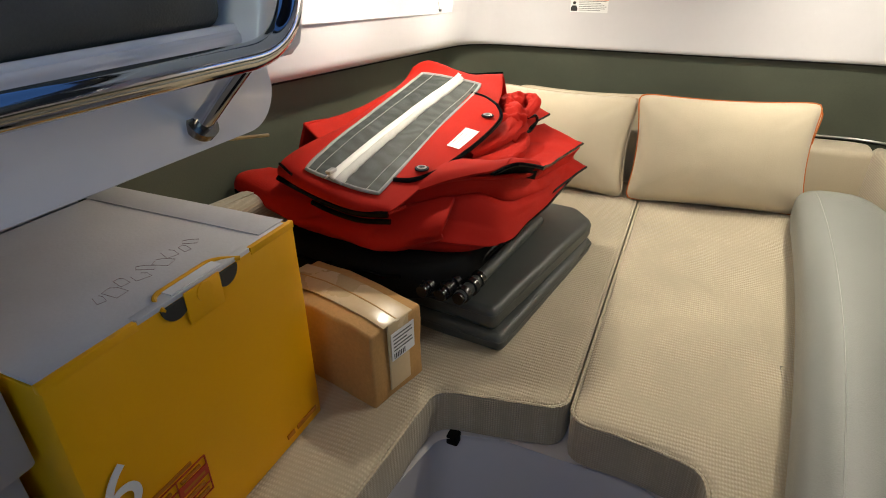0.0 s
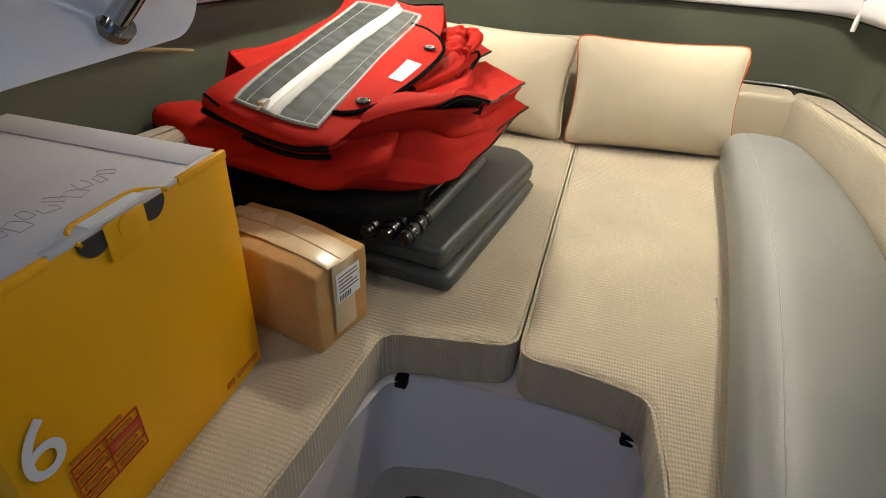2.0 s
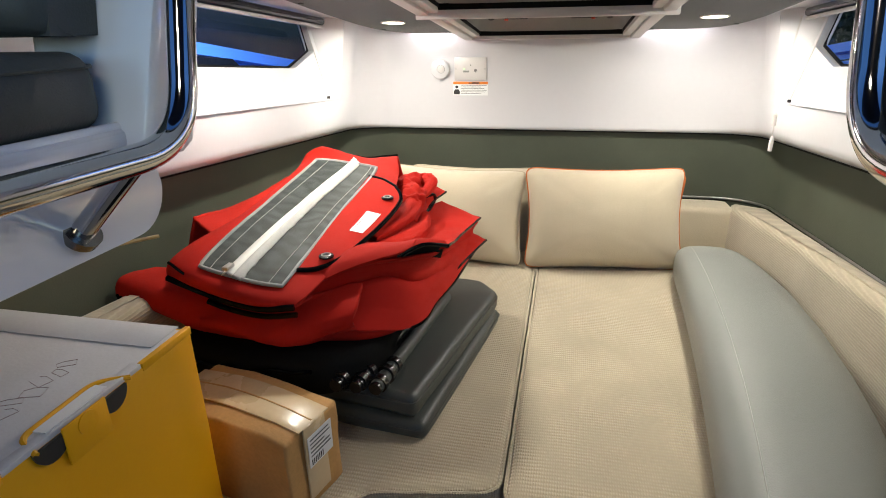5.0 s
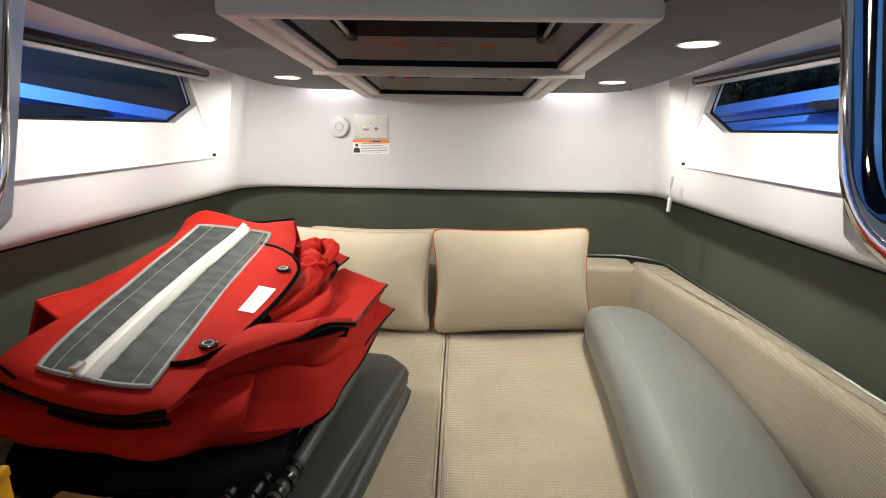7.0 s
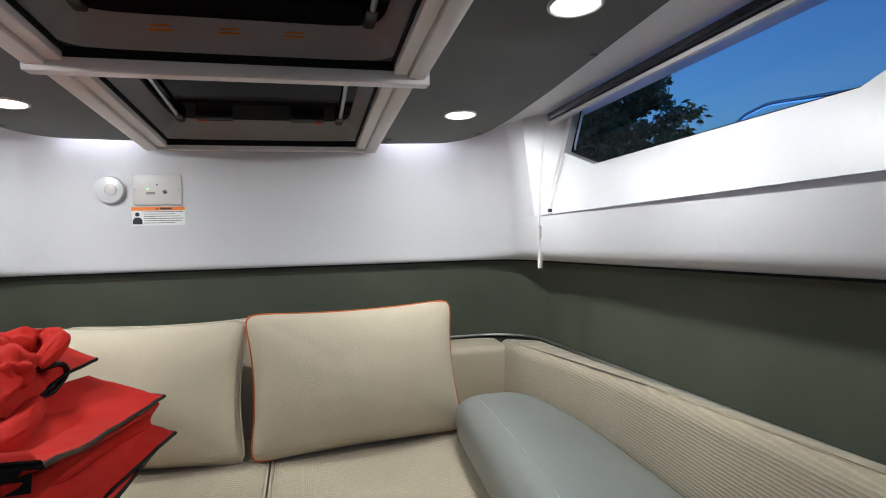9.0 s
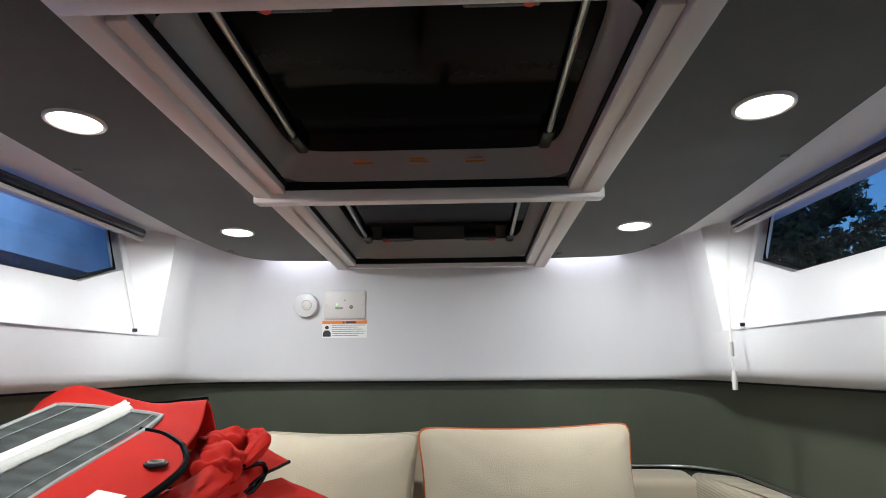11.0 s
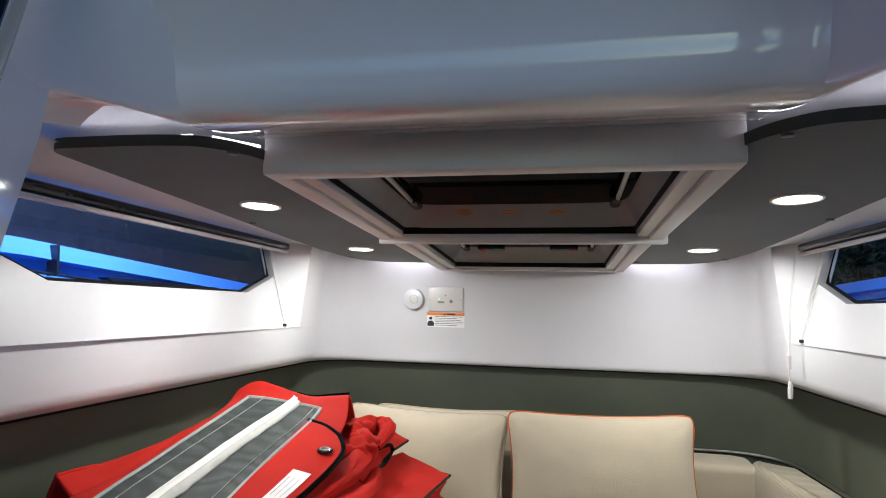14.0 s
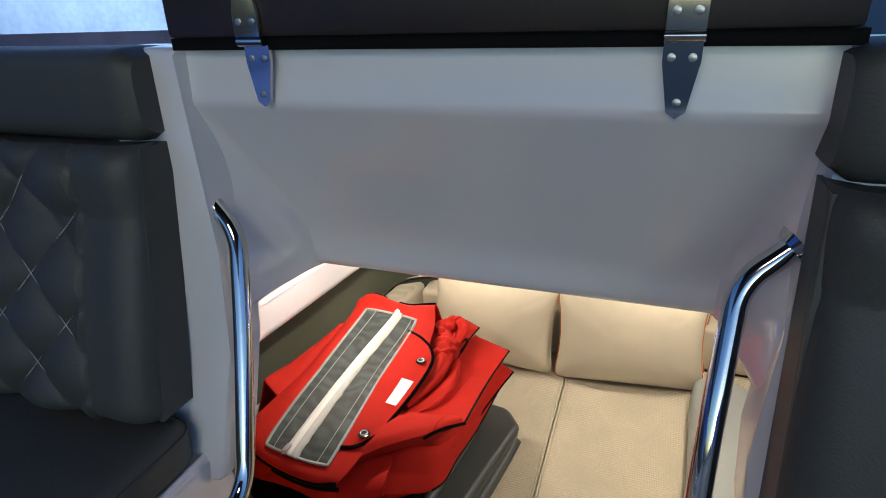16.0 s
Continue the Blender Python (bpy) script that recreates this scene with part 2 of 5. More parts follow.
def disc(r, depth, place, axis="z", seg=32, bevel=0.0, r2=None, bm=None):
    bm = bm or bmesh.new()
    turn = {"z": Matrix(), "y": Matrix.Rotation(radians(90), 4, "X"), "x": Matrix.Rotation(radians(90), 4, "Y")}[axis]
    made = bmesh.ops.create_cone(bm, cap_ends=True, segments=seg, radius1=r, radius2=r if r2 is None else r2, depth=depth, matrix=Matrix.Translation(place) @ turn)
    if bevel:
        edges = [e for e in {e for v in made["verts"] for e in v.link_edges} if len(e.link_faces) == 2 and any(len(f.verts) > 4 for f in e.link_faces)]
        bmesh.ops.bevel(bm, geom=edges, offset=bevel, segments=2, profile=0.5, affect="EDGES")
    return bm


def spline(points, steps=8, closed=False):
    """Catmull-Rom through the points."""
    p = [Vector(q) for q in points]
    n, out = len(p), []
    for i in range(n if closed else n - 1):
        a, b, c, d = (p[(i + k) % n] if closed else p[min(max(i + k, 0), n - 1)] for k in (-1, 0, 1, 2))
        for k in range(steps):
            t = k / steps
            out.append(0.5 * (2 * b + (c - a) * t + (2 * a - 5 * b + 4 * c - d) * t * t + (3 * b - a - 3 * c + d) * t ** 3))
    if not closed:
        out.append(p[-1])
    return out


def tube(path, r, seg=12, closed=False, bm=None, taper=None):
    """A round tube along a path of points."""
    bm = bm or bmesh.new()
    path = [Vector(q) for q in path]
    n, rings, up = len(path), [], None
    for i, q in enumerate(path):
        d = (path[(i + 1) % n] - path[i - 1]) if closed else (path[min(i + 1, n - 1)] - path[max(i - 1, 0)])
        d = d.normalized() if d.length > 1e-9 else Vector((0, 0, 1))
        if up is None:
            up = d.orthogonal().normalized()
        up = (up - d * up.dot(d)).normalized()
        side = d.cross(up)
        rr = r * (taper(i / max(1, n - 1)) if taper else 1)
        rings.append([bm.verts.new(q + rr * (math.cos(a) * up + math.sin(a) * side)) for a in (2 * math.pi * k / seg for k in range(seg))])
    for i in range(n if closed else n - 1):
        a, b = rings[i], rings[(i + 1) % n]
        for k in range(seg):
            bm.faces.new((a[k], a[(k + 1) % seg], b[(k + 1) % seg], b[k]))
    if not closed:
        bm.faces.new(rings[0]); bm.faces.new(rings[-1])
    return bm


def bend(points, r, steps=8):
    """A polyline with its inner corners rounded to the radius r."""
    p = [Vector(q) for q in points]
    out = [p[0]]
    for a, b, c in zip(p, p[1:], p[2:]):
        u, v = (a - b), (c - b)
        k = min(r, u.length * 0.45, v.length * 0.45)
        s, e = b + u.normalized() * k, b + v.normalized() * k
        for i in range(steps + 1):
            t = i / steps
            out.append(s * (1 - t) ** 2 + b * 2 * t * (1 - t) + e * t * t)
    return out + [p[-1]]


def sheet(nu, nv, f, bm=None, wrap=False):
    """A grid of quads over f(u, v), u and v from 0 to 1."""
    bm = bm or bmesh.new()
    g = [[bm.verts.new(f(i / nu, j / nv)) for j in range(nv + 1)] for i in range(nu if wrap else nu + 1)]
    for i in range(nu):
        for j in range(nv):
            a, b = g[i], g[(i + 1) % len(g)]
            bm.faces.new((a[j], b[j], b[j + 1], a[j + 1]))
    return bm


def slab(outline, z0, z1, r=0.015, crown=0.0, seg=4, inset_rings=5, wob=0.0, top=None):
    """A soft slab on a closed outline, with rounded rims and a crowned top."""
    bm = bmesh.new()
    pts = [Vector((x, y)) for x, y in outline]
    n = len(pts)
    area = sum(pts[i].x * pts[(i + 1) % n].y - pts[(i + 1) % n].x * pts[i].y for i in range(n))
    sgn = 1 if area > 0 else -1
    normals = []
    for i in range(n):
        d = (pts[(i + 1) % n] - pts[i - 1]).normalized()
        normals.append(Vector((-d.y, d.x)) * sgn)
    centre = sum(pts, Vector((0, 0))) / n
    rings = []

    def ring(inset, z, mix=0.0, lift=0.0):
        row = []
        for p, k in zip(pts, normals):
            q = (p + k * inset).lerp(centre, mix)
            dz = (top(q.x, q.y) if top and lift else 0)
            if wob:
                q = q + Vector((noise.noise((p.x * 9, p.y * 9, z * 20)), noise.noise((p.x * 9, p.y * 9, z * 20 + 7)))) * wob
            row.append(bm.verts.new((q.x, q.y, z + dz)))
        rings.append(row)
    for k in range(seg + 1):
        a = math.pi / 2 * k / seg
        ring(r * (1 - math.sin(a)), z0 + r * (1 - math.cos(a)))
    for k in range(seg + 1):
        a = math.pi / 2 * k / seg
        ring(r * (1 - math.cos(a)), z1 - r * (1 - math.sin(a)), 0, 1)
    for k in range(1, inset_rings + 1):
        t = k / (inset_rings + 0.35)
        ring(r, z1 + crown * math.sin(min(1, t * 1.6) * math.pi / 2), t, 1)
    for a, b in zip(rings, rings[1:]):
        for i in range(n):
            bm.faces.new((a[i], a[(i + 1) % n], b[(i + 1) % n], b[i]))
    bm.faces.new(rings[0]); bm.faces.new(rings[-1])
    return bm


def smooth_outline(points, r, steps=5):
    """A closed outline with rounded corners, and long runs cut up."""
    n, out = len(points), []
    for i in range(n):
        a, b, c = (Vector(points[(i + k) % n]) for k in (-1, 0, 1))
        u, v = a - b, c - b
        k = min(r, u.length * 0.45, v.length * 0.45)
        s, e = b + u.normalized() * k, b + v.normalized() * k
        for q in range(steps + 1):
            t = q / steps
            out.append(s * (1 - t) ** 2 + b * 2 * t * (1 - t) + e * t * t)
        nxt = Vector(points[(i + 2) % n])
        k2 = min(r, (b - c).length * 0.45, (nxt - c).length * 0.45)
        end = c + (b - c).normalized() * k2
        m = max(1, int((end - e).length / 0.05))
        out += [e.lerp(end, q / m) for q in range(1, m)]
    return [(q.x, q.y) for q in out]


def prism(poly, lo, hi, axis="z", bm=None):
    """A flat polygon pushed from lo to hi along an axis; poly in the other two, in order."""
    bm = bm or bmesh.new()
    def at(a, b, c):
        return {"z": (a, b, c), "y": (a, c, b), "x": (c, a, b)}[axis]
    low = [bm.verts.new(at(a, b, lo)) for a, b in poly]
    high = [bm.verts.new(at(a, b, hi)) for a, b in poly]
    bm.faces.new(low); bm.faces.new(high)
    for i in range(len(poly)):
        j = (i + 1) % len(poly)
        bm.faces.new((low[i], low[j], high[j], high[i]))
    return bm


def structure(name, label, category):
    return thing(name, label, category, kind="structure")


# ---- ground, cockpit sole and hull ----
XC = -0.008
g = part("ground", block(-400, 400, -400, 400, -1.6, -1.5), GROUND, smooth=False)
tagged(g, "dark tarmac hardstanding round the boat at dusk", "ground", kind="structure")
g = part("floor", block(-1.25, 1.25, -2.2, 2.3, -0.03, 0.07), SOLE, smooth=False)
tagged(g, "pale grey moulded cockpit and cabin sole", "floor", kind="structure")
for side, nm in ((-1, "wall_port"), (1, "wall_starboard")):
    ob = part(nm, block(*sorted((side * 1.25, side * 1.30)), -2.2, 2.3, -0.4, 1.0, 0.01), WHITE)
    tagged(ob, "plain white outer hull side", "hull side", kind="structure")
ob = part("wall_bow", block(-1.25, 1.25, 2.3, 2.36, -0.4, 1.0, 0.01), WHITE)
tagged(ob, "plain white hull wall ahead of the cabin", "hull wall", kind="structure")
ob = part("deck", block(-1.25, 1.25, 2.20, 2.36, 1.0, 1.04, 0.005), WHITE)
tagged(ob, "white foredeck edge", "deck", kind="structure")
ob = part("wall_stern", block(-1.25, 1.25, -2.26, -2.2, -0.4, 1.1, 0.01), WHITE)
tagged(ob, "white cockpit wall aft", "cockpit wall", kind="structure")
for sx in (-1, 1):
    ob = part("side_deck", block(*sorted((sx * 0.80, sx * 1.30)), 0.75, 2.36, 0.995, 1.02, 0.004), WHITE)
    tagged(ob, "white side deck outside the cabin window", "deck", kind="structure")

# ---- cabin liner ----
HALF, BACK = 0.685, 2.165


def plan(s):
    """The liner's line in plan, s from 0 (port, aft) to 1 (starboard, aft): place, outward normal and how far it is a side."""
    run, arc, r = 2.04 - 0.62, 0.5 * math.pi * 0.12, 0.12
    back = 2 * (HALF - r)
    total = 2 * run + 2 * arc + back
    d = s * total
    if d > total / 2:
        x, y, nx, ny, k = plan(1 - s)
        return -x, y, -nx, ny, k
    if d < run:
        return -HALF - 0.012 * (1 - d / run), 0.62 + d, -1.0, 0.0, 1.0
    d -= run
    if d < arc:
        a = d / r
        return -HALF + r - r * math.cos(a), 2.04 + r * math.sin(a) + 0.005 * a, -math.cos(a), math.sin(a), 1 - a / (math.pi / 2)
    return -HALF + r + (d - arc), BACK + 0.004, 0.0, 1.0, 0.0


def liner(profile, n=140, s0=0.0, s1=1.0):
    """Sweep a profile of (outward, height) along the plan; a profile may depend on how far it is a side."""
    bm = bmesh.new()
    rings = []
    for i in range(n + 1):
        x, y, nx, ny, k = plan(s0 + (s1 - s0) * i / n)
        rings.append([bm.verts.new((x + XC + nx * o, y + ny * o, z + sheer(y))) for o, z in profile(k)])
    for a, b in zip(rings, rings[1:]):
        for j in range(len(a) - 1):
            bm.faces.new((a[j], b[j], b[j + 1], a[j + 1]))
    return bm


ob = part("wall_cabin_lower", liner(lambda k: [(0.03 + 0.035 * k, 0.30), (0.024 + 0.035 * k, 0.62), (0.024 + 0.035 * k, 0.873), (0.09, 0.873)]), PANEL)
tagged(ob, "olive-grey vinyl band round the cabin wall above the backrests", "wall panel", kind="structure")
ob = part("wall_cabin_upper", liner(lambda k: [(0.085, 0.866), (0.004, 0.866), (0.0, 0.870), (-0.010 * k - 0.002, 0.874), (-0.018 * k - 0.002, 0.882), (-0.022 * k, 0.896), (-0.025 * k, 0.93), (-0.0257 * k, 0.974), (-0.026 * k, 0.980)]), LINER)
tagged(ob, "glossy white moulded cabin wall above the dark band", "cabin wall", kind="structure")
# black strip that paints in the shade line under the white wall
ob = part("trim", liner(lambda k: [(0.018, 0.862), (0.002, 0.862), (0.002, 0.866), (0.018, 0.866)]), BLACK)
tagged(ob, "thin black strip painted as the shadow under the white wall", "trim", kind="structure")
# upper bow wall and its rounded corners, ahead of the window recesses
S_COL = 0.3014
ob = part("wall_bow_upper", liner(lambda k: [(-0.026 * k, 0.980), (-0.035 * k, 1.05), (-0.05 * k, 1.15), (-0.062 * k, 1.225), (-0.062 * k, 1.34)], 90, S_COL, 1 - S_COL), LINER)
tagged(ob, "white moulded wall at the bow end of the cabin", "cabin wall", kind="structure")
# a thin steel line at the foot of the dark band
ob = part("trim", liner(lambda k: [(0.018 + 0.035 * k + 0.004 * math.cos(a), 0.640 + 0.004 * math.sin(a)) for a in (0.7 * q for q in range(10))]), BRUSHED)
tagged(ob, "slim grey metal trim line along the backrest top", "trim", kind="structure")

ob = part("panel_slit", block(0.738, 0.7435, 1.862, 1.866, 0.69, 0.82), BLACK)
tagged(ob, "narrow dark slit in the olive side panel", "slot")
Y_COL, Y_END = plan(S_COL)[1], 1.868


def recess_x(z):
    """Half-breadth of the window recess at a height taken at y = 1.9."""
    t = z - 0.980
    return HALF - 0.0265 + 0.27 * t


WIN = [(1.675, 1.074), (1.846, 1.126), (1.852, 1.232), (0.98, 1.232), (0.99, 1.12), (1.09, 1.074)]
for side, nm in ((-1, "port"), (1, "starboard")):
    def at(y, z, out=0.0):
        return (XC + side * (recess_x(z) + out), y, z + sheer(y))
    bm = bmesh.new()
    outer = [(0.62, 0.979), (1.2, 0.979), (Y_END, 0.979), (Y_END, 1.07), (Y_END, 1.242), (1.3, 1.242), (0.62, 1.242), (0.62, 1.07)]
    loops = []
    for poly in (outer, WIN):
        vs = [bm.verts.new(at(*p)) for p in poly]
        loops += [bm.edges.new((vs[i], vs[(i + 1) % len(vs)])) for i in range(len(vs))]
    bmesh.ops.triangle_fill(bm, use_beauty=True, edges=loops)
    # drop faces that cover the opening
    hole = []
    for f in bm.faces:
        c = f.calc_center_median()
        y, z = c.y, c.z - sheer(c.y)
        inside = False
        for i in range(len(WIN)):
            (ya, za), (yb, zb) = WIN[i], WIN[i - 1]
            if (za > z) != (zb > z) and y < (yb - ya) * (z - za) / (zb - za) + ya:
                inside = not inside
        if inside:
            hole.append(f)
    bmesh.ops.delete(bm, geom=hole, context="FACES")
    wall = part("wall_window_" + nm, bm, LINER, smooth=False)
    tagged(wall, "white sloping recess round the cabin window", "cabin wall", kind="structure")
    # jamb of the recess, towards the bow
    bm = bmesh.new()
    xb = [(0.980, 0.026), (1.05, 0.035), (1.15, 0.05), (1.242, 0.062)]
    a = [bm.verts.new((XC + side * (HALF - o), Y_COL, z + sheer(Y_COL))) for z, o in xb]
    b = [bm.verts.new(at(Y_END, z)) for z, _ in xb]
    for i in range(3):
        bm.faces.new((a[i], a[i + 1], b[i + 1], b[i]))
    ob = part("window_jamb", bm, LINER)
    tagged(ob, "white jamb at the end of the window recess", "window jamb", kind="structure")
    # the soffit above the window
    def soffit(u, v):
        y, x = 0.62 + u * (Y_COL + 0.03 - 0.62), 0.535 + 0.245 * v
        t = min(1.0, max(0.0, (x - 0.555) / 0.105))
        return (XC + side * x, y, (roof_z(y) + 0.009) * (1 - t) + (1.2265 + sheer(y)) * t)
    bm = sheet(24, 28, soffit)
    ob = part("trim", bm, LINER)
    tagged(ob, "white moulded strip between headliner and window", "cabin trim", kind="structure")
    # window
    win = structure("window_1" if side < 0 else "window_2", "long slanted cabin window with clipped corners and dark gasket", "window")
    inner = Vector((sum(p[0] for p in WIN) / 6, sum(p[1] for p in WIN) / 6))
    bm = bmesh.new()
    ring = [[], [], [], []]
    for y, z in WIN:
        q = Vector((y, z)).lerp(inner, 0.035)
        for r, (p, o) in zip(ring, (((y, z), 0.0), ((y, z), 0.022), (tuple(q), 0.022), (tuple(q), 0.016))):
            r.append(bm.verts.new(at(p[0], p[1], o)))
    for a, b in zip(ring, ring[1:]):
        for i in range(6):
            bm.faces.new((a[i], a[(i + 1) % 6], b[(i + 1) % 6], b[i]))
    part("window_frame", bm, WHITE, win, smooth=False)
    bm = tube([at(*Vector(p).lerp(inner, 0.03), 0.017) for p in WIN], 0.004, 6, closed=True)
    part("gasket", bm, BLACK, win)
    bm = bmesh.new()
    bm.faces.new([bm.verts.new(at(y, z, 0.02)) for y, z in WIN])
    pane = part("pane", bm, GLASS, win, "faintly tinted glass", smooth=False)
    pane.visible_shadow = False
    # roller blind cassette, guide rods and cord
    blind = thing("roller_blind", "rolled-up dark blind cassette above the cabin window", "window blind")
    part("cassette", sheet(2, 8, lambda u, v: (XC + side * (0.672 + 0.009 * math.cos(v * 6.283)), 0.9 + u * (Y_END - 0.905), 1.2115 + sheer(0.9 + u * (Y_END - 0.905)) + 0.011 * math.sin(v * 6.283))), NAVY, blind)
    part("cassette_rail", block(*sorted((XC + side * 0.664, XC + side * 0.676)), -0.47, 0.47, -0.004, 0.004, 0.0015, m=Matrix.Translation((0, 1.385, 1.230)) @ Matrix.Rotation(-math.atan(0.068), 4, "X")), TRIM_W, blind)
    rod = [at(Y_END - 0.030, 1.235, -0.004), at(Y_END - 0.040, 0.988, -0.005)]
    part("guide_rod", tube(rod, 0.0016, 8), TRIM_W, blind)
    part("rod_clip", block(-0.004, 0.004, -0.004, 0.004, -0.004, 0.004, 0.001, m=Matrix.Translation(rod[1])), GLOSSBLACK, blind)
cord = thing("blind_cord", "thin white blind cord with a tassel, hanging in the corner", "blind cord")
top_c, mid_c = Vector((0.650, 1.862, 1.205)), Vector((0.622, 1.832, 0.945))
for o in (-0.003, 0.003):
    part("cord", tube(spline([top_c + Vector((0, o, 0)), top_c.lerp(mid_c, 0.5) + Vector((-0.004, o * 1.5, 0)), mid_c + Vector((0, o * 0.5, 0))], 6), 0.0011, 6), TRIM_W, cord)
part("joiner", tube([mid_c + Vector((0, 0, 0.012)), mid_c - Vector((0, 0, 0.018))], 0.0052, 10), TRIM_W, cord)
part("cord", tube([mid_c - Vector((0, 0, 0.016)), Vector((0.624, 1.829, 0.89))], 0.0012, 6), TRIM_W, cord)
part("tassel", tube([(0.624, 1.829, 0.897), (0.623, 1.828, 0.88), (0.622, 1.826, 0.858)], 0.0058, 10, taper=lambda t: 0.75 + 0.3 * math.sin(t * 2.6)), TRIM_W, cord)

# ---- ceiling and headliner ----
bm = bmesh.new()
for x0, x1, y0, y1 in ((-0.72, -0.345, 0.80, 2.22), (0.345, 0.72, 0.80, 2.22), (-0.345, -0.262, 0.94, 2.22), (0.262, 0.345, 0.94, 2.22), (-0.262, 0.262, 0.94, 1.045), (-0.262, 0.262, 2.10, 2.22)):
    bm.faces.new([bm.verts.new((x, y, roof_z(y) + 0.045)) for x, y in ((x0, y0), (x1, y0), (x1, y1), (x0, y1))])
ob = part("ceiling", bm, LINER)
tagged(ob, "white cabin roof above the headliner panels", "ceiling", kind="structure")
# hole in the roof for both hatches is closed by the hatches themselves
for side in (-1, 1):
    out = smooth_outline([(side * x + XC * 0.5, y) for x, y in ((0.274, 1.09), (0.286, 1.035), (0.306, 0.995), (0.345, 0.962), (0.42, 0.953), (0.560, 0.953), (0.562, 1.30), (0.567, 1.62), (0.563, 1.86), (0.548, 1.99), (0.515, 2.075), (0.465, 2.118), (0.274, 2.135))], 0.03, 4)
    bm = bmesh.new()
    low = [bm.verts.new((x, y, roof_z(y))) for x, y in out]
    high = [bm.verts.new((x, y, roof_z(y) + 0.014)) for x, y in out]
    bm.faces.new(low); bm.faces.new(high)
    for i in range(len(out)):
        bm.faces.new((low[i], low[i - 1], high[i - 1], high[i]))
    ob = thing("headliner_panel", "dark grey-green suede headliner panel with rounded corners", "headliner")
    part("suede_panel", bm, SUEDE, ob)
    for x, y in ((0.319, 0.99), (0.30, 1.545), (0.552, 1.45), (0.31, 2.08), (0.528, 2.0)):
        part("screw_cap", disc(0.007, 0.004, (side * x, y, roof_z(y) - 0.001), seg=14, bevel=0.001), DARKVINYL, ob)
    # glowing strips round the panel's hidden edge
    led = thing("led_strip", "cool white light strip glowing behind the headliner edge", "light strip")
    for a, b, mat in (((0.30, 2.140), (0.49, 2.122), LED), ((0.37, 0.980), (0.56, 0.978), LED_AFT), ((0.304, 1.03), (0.347, 0.988), LED_AFT), ((0.281, 1.06), (0.281, 1.53), LED_AFT)):
        part("strip", tube([(side * a[0], a[1], roof_z(a[1]) + 0.019), (side * b[0], b[1], roof_z(b[1]) + 0.019)], 0.0025, 6), mat, led)

for lx, ly in LAMPS:
    lamp = thing("downlight", "round flush ceiling downlight, switched on", "ceiling light", (lx, ly, roof_z(ly)), group="cabin downlights")
    lamp.matrix_basis = lamp.matrix_basis @ Matrix.Rotation(-math.atan(0.108), 4, "X")
    part("rim", tube([(0.034 * math.cos(a), 0.034 * math.sin(a), -0.001) for a in (2 * math.pi * k / 32 for k in range(32))], 0.003, 8, closed=True), TRIM_W, lamp)
    part("lens", disc(0.032, 0.006, (0, 0, 0.001), bevel=0.001), LENS, lamp, "glowing white lens")

# ---- roof hatches ----
TILT = Matrix.Rotation(-math.atan(0.112), 4, "X")


